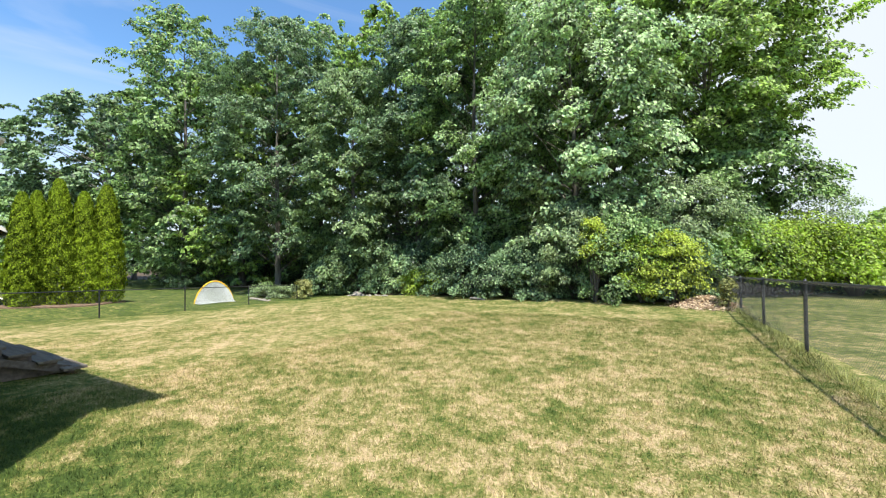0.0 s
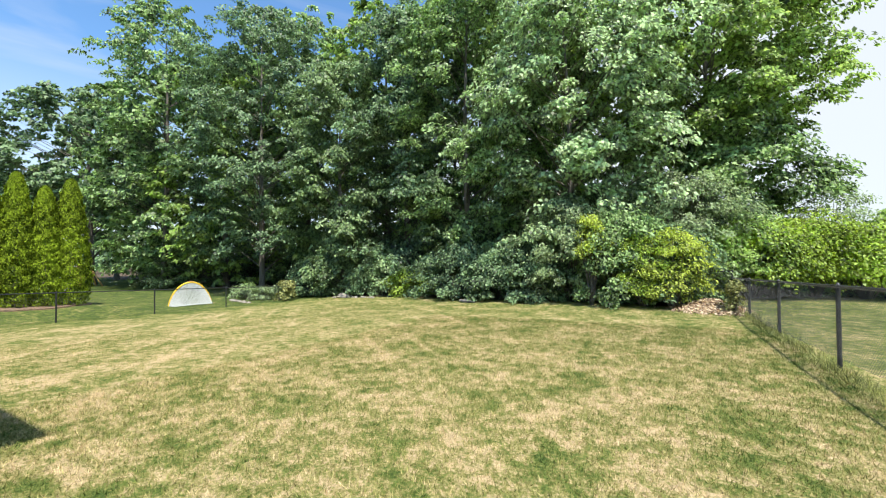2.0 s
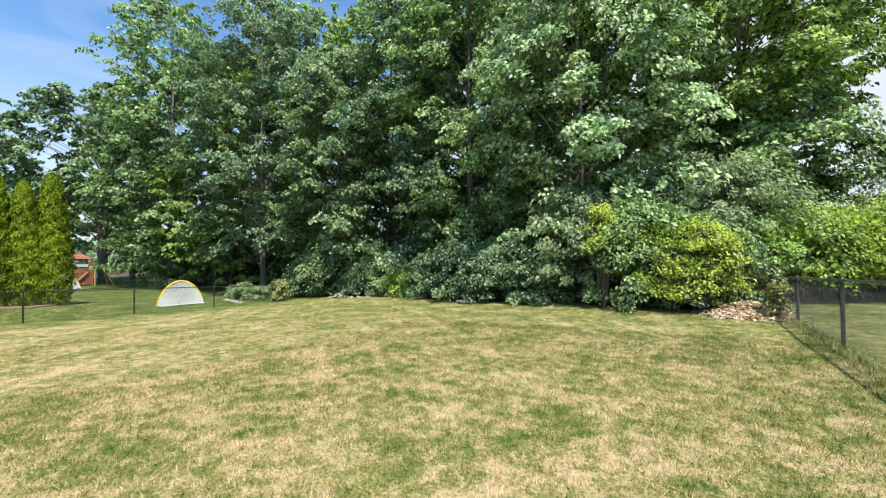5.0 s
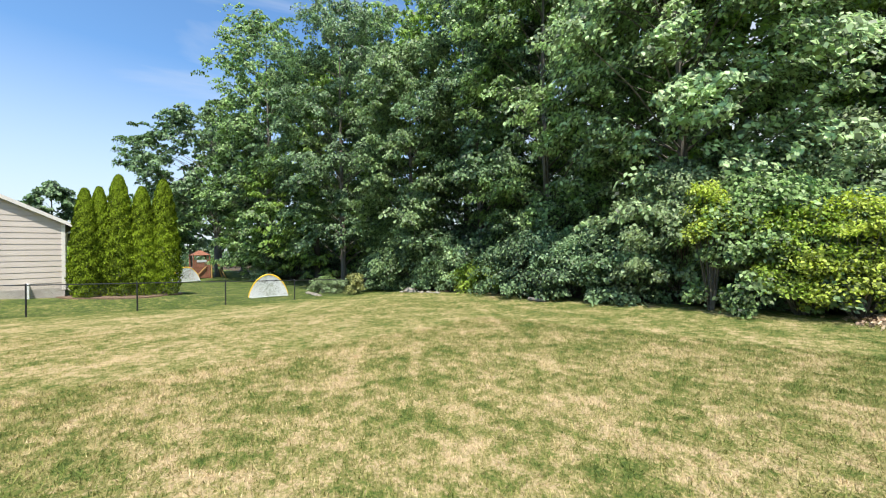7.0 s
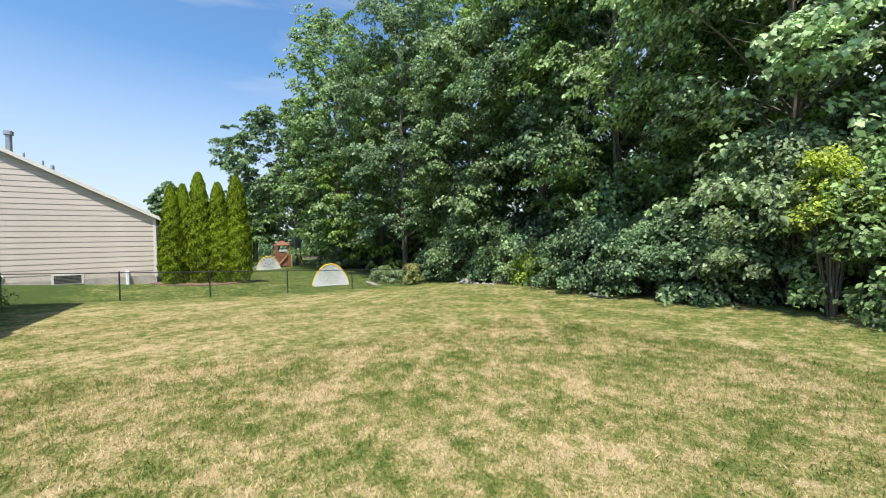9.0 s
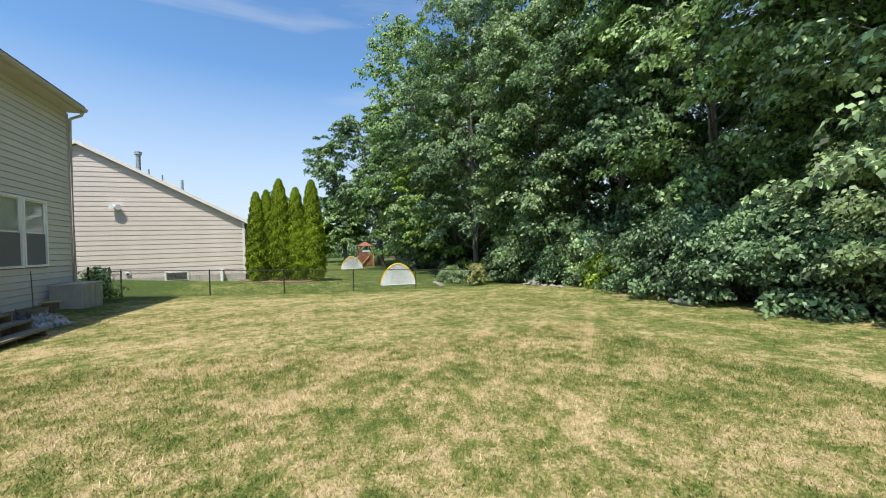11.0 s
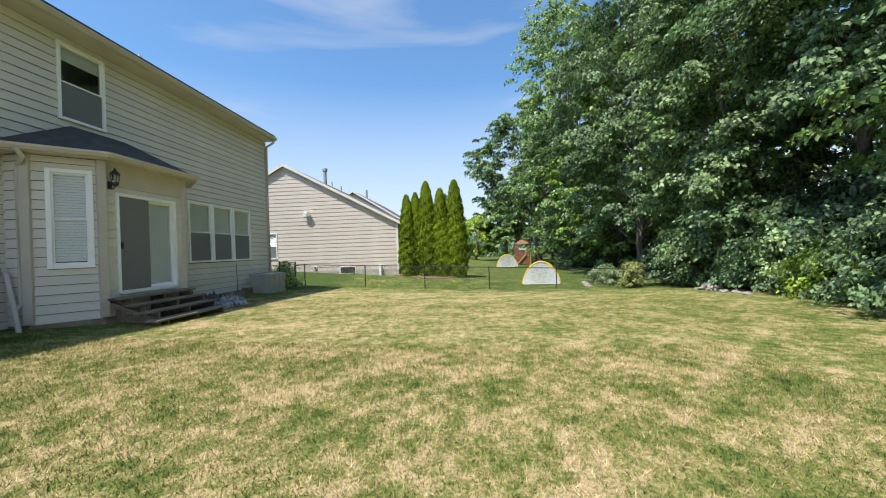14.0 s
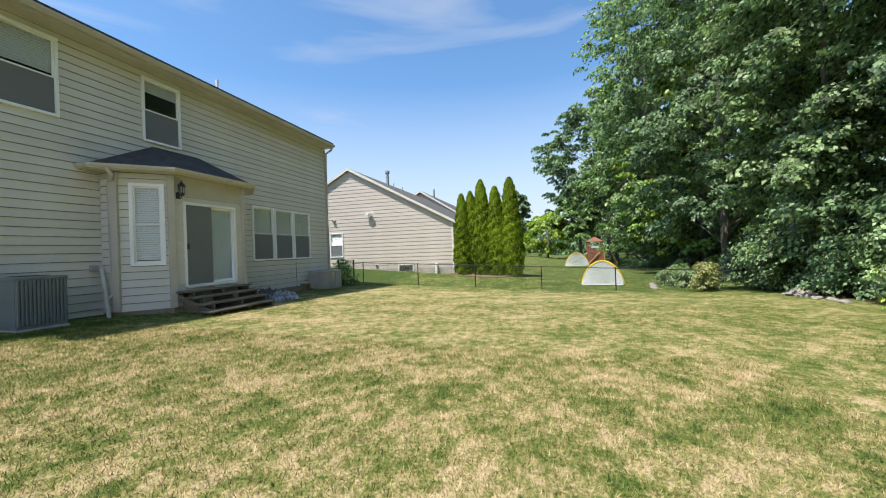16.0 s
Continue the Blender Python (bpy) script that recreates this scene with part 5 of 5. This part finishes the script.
def stone(x, y, s, seed):
    bm = bmesh.new()
    bmesh.ops.create_icosphere(bm, subdivisions=2, radius=s)
    for v_ in bm.verts:
        v_.co *= 1 + 0.35 * noise.noise(v_.co * (1.3 / s) + Vector((seed, 0, 0)))
        v_.co.z *= 0.55
    ob = part("stone", bm, M_ROCK, None)
    ob.location = (x, y, ground_z(x, y) + s * 0.22)
    return tagged(ob, "pale rough stone at the bed's edge", "stone", group="stones along the bed")


stone(-15.3, 18.4, 0.34, 1.0)
stone(-14.9, 18.45, 0.2, 2.0)
for i in range(14):
    stone(-15.9 + i * 0.24 + random.uniform(-0.06, 0.06), 18.2 + random.uniform(-0.1, 0.15), random.uniform(0.07, 0.13), 3.0 + i)
for i in range(9):
    stone(-21.6 + i * 0.3, 15.6 - 0.06 * i + random.uniform(-0.1, 0.1), random.uniform(0.09, 0.16), 30.0 + i)
tagged(part("log", tube([(-6.9, 16.95, ground_z(-6.9, 16.95) + 0.05), (-6.5, 16.8, ground_z(-6.5, 16.8) + 0.06), (-6.1, 16.7, ground_z(-6.1, 16.7) + 0.03)], [0.07, 0.06, 0.04], 8), M_ROCK, None), "bleached fallen branch at the lawn's edge", "branch")
for px, py, ph, pr, mat in ((-21.0, 16.4, 1.0, 0.6, M_BLUE), (-20.0, 16.6, 0.9, 0.55, M_BLUE), (-21.8, 16.8, 1.1, 0.5, M_MAPLE), (-19.3, 17.2, 1.0, 0.5, M_BLUE), (-22.6, 17.0, 0.9, 0.5, M_PALE)):
    shrub(px, py, ph, pr, mat, "leafy garden plant in the stone-edged bed", 18, size=0.1, name="garden_plant", category="plant", spray=0.28)
shrub(-18.0, 16.6, 1.35, 0.45, M_WEED, "yellow-brown drying plant by the fence", 20, size=0.1, name="garden_plant", category="plant", spray=0.28)
shrub(2.75, 15.7, 1.2, 0.18, M_WEED, "yellow-green weed growing up the fence post", 14, 70, size=0.08, name="weed_plant", category="plant", spray=0.2)

# heap of dry leaves in the fence corner
n = 5000
lp = np.c_[rng.normal(2.2, 0.36, n), rng.normal(16.2, 0.38, n)]
hz = 0.34 * np.exp(-((lp[:, 0] - 2.25) ** 2 / 0.5 + (lp[:, 1] - 16.4) ** 2 / 0.4)) * rng.uniform(0.2, 1, n) + 0.02
lc = np.c_[lp, [ground_z(a, b) for a, b in lp] + hz]
lv, lf = leaf_cards(lc, rng.normal(0, 0.5, (n, 3)) + np.array([0, 0, 0.8]), rng.normal(0, 1, (n, 3)), 0.10, 0.6)
tagged(new("leaf_heap", mesh_of("leaf_heap", lv, lf, M_DRYLEAF)), "heap of dry brown leaves in the fence corner", "leaves", kind="stuff")

# mulch under the row beside the neighbouring house
bm = bmesh.new()
ring = [(-22.2 + 1.0 * math.cos(a * math.pi / 20) * (1 + 0.08 * math.sin(a)), 7.1 + 2.25 * math.sin(a * math.pi / 20)) for a in range(40)]
top_v = [bm.verts.new((x, y, ground_z(x, y) + 0.05)) for x, y in ring]
low_v = [bm.verts.new((x, y, ground_z(x, y) - 0.1)) for x, y in ring]
mid_v = bm.verts.new((-22.2, 7.1, ground_z(-22.2, 7.1) + 0.12))
for i in range(40):
    bm.faces.new((top_v[i], top_v[(i + 1) % 40], mid_v))
    bm.faces.new((low_v[i], low_v[(i + 1) % 40], top_v[(i + 1) % 40], top_v[i]))
tagged(part("mulch_bed", bm, M_MULCH, None), "brown mulch bed under the arborvitae row", "flower bed", kind="structure")
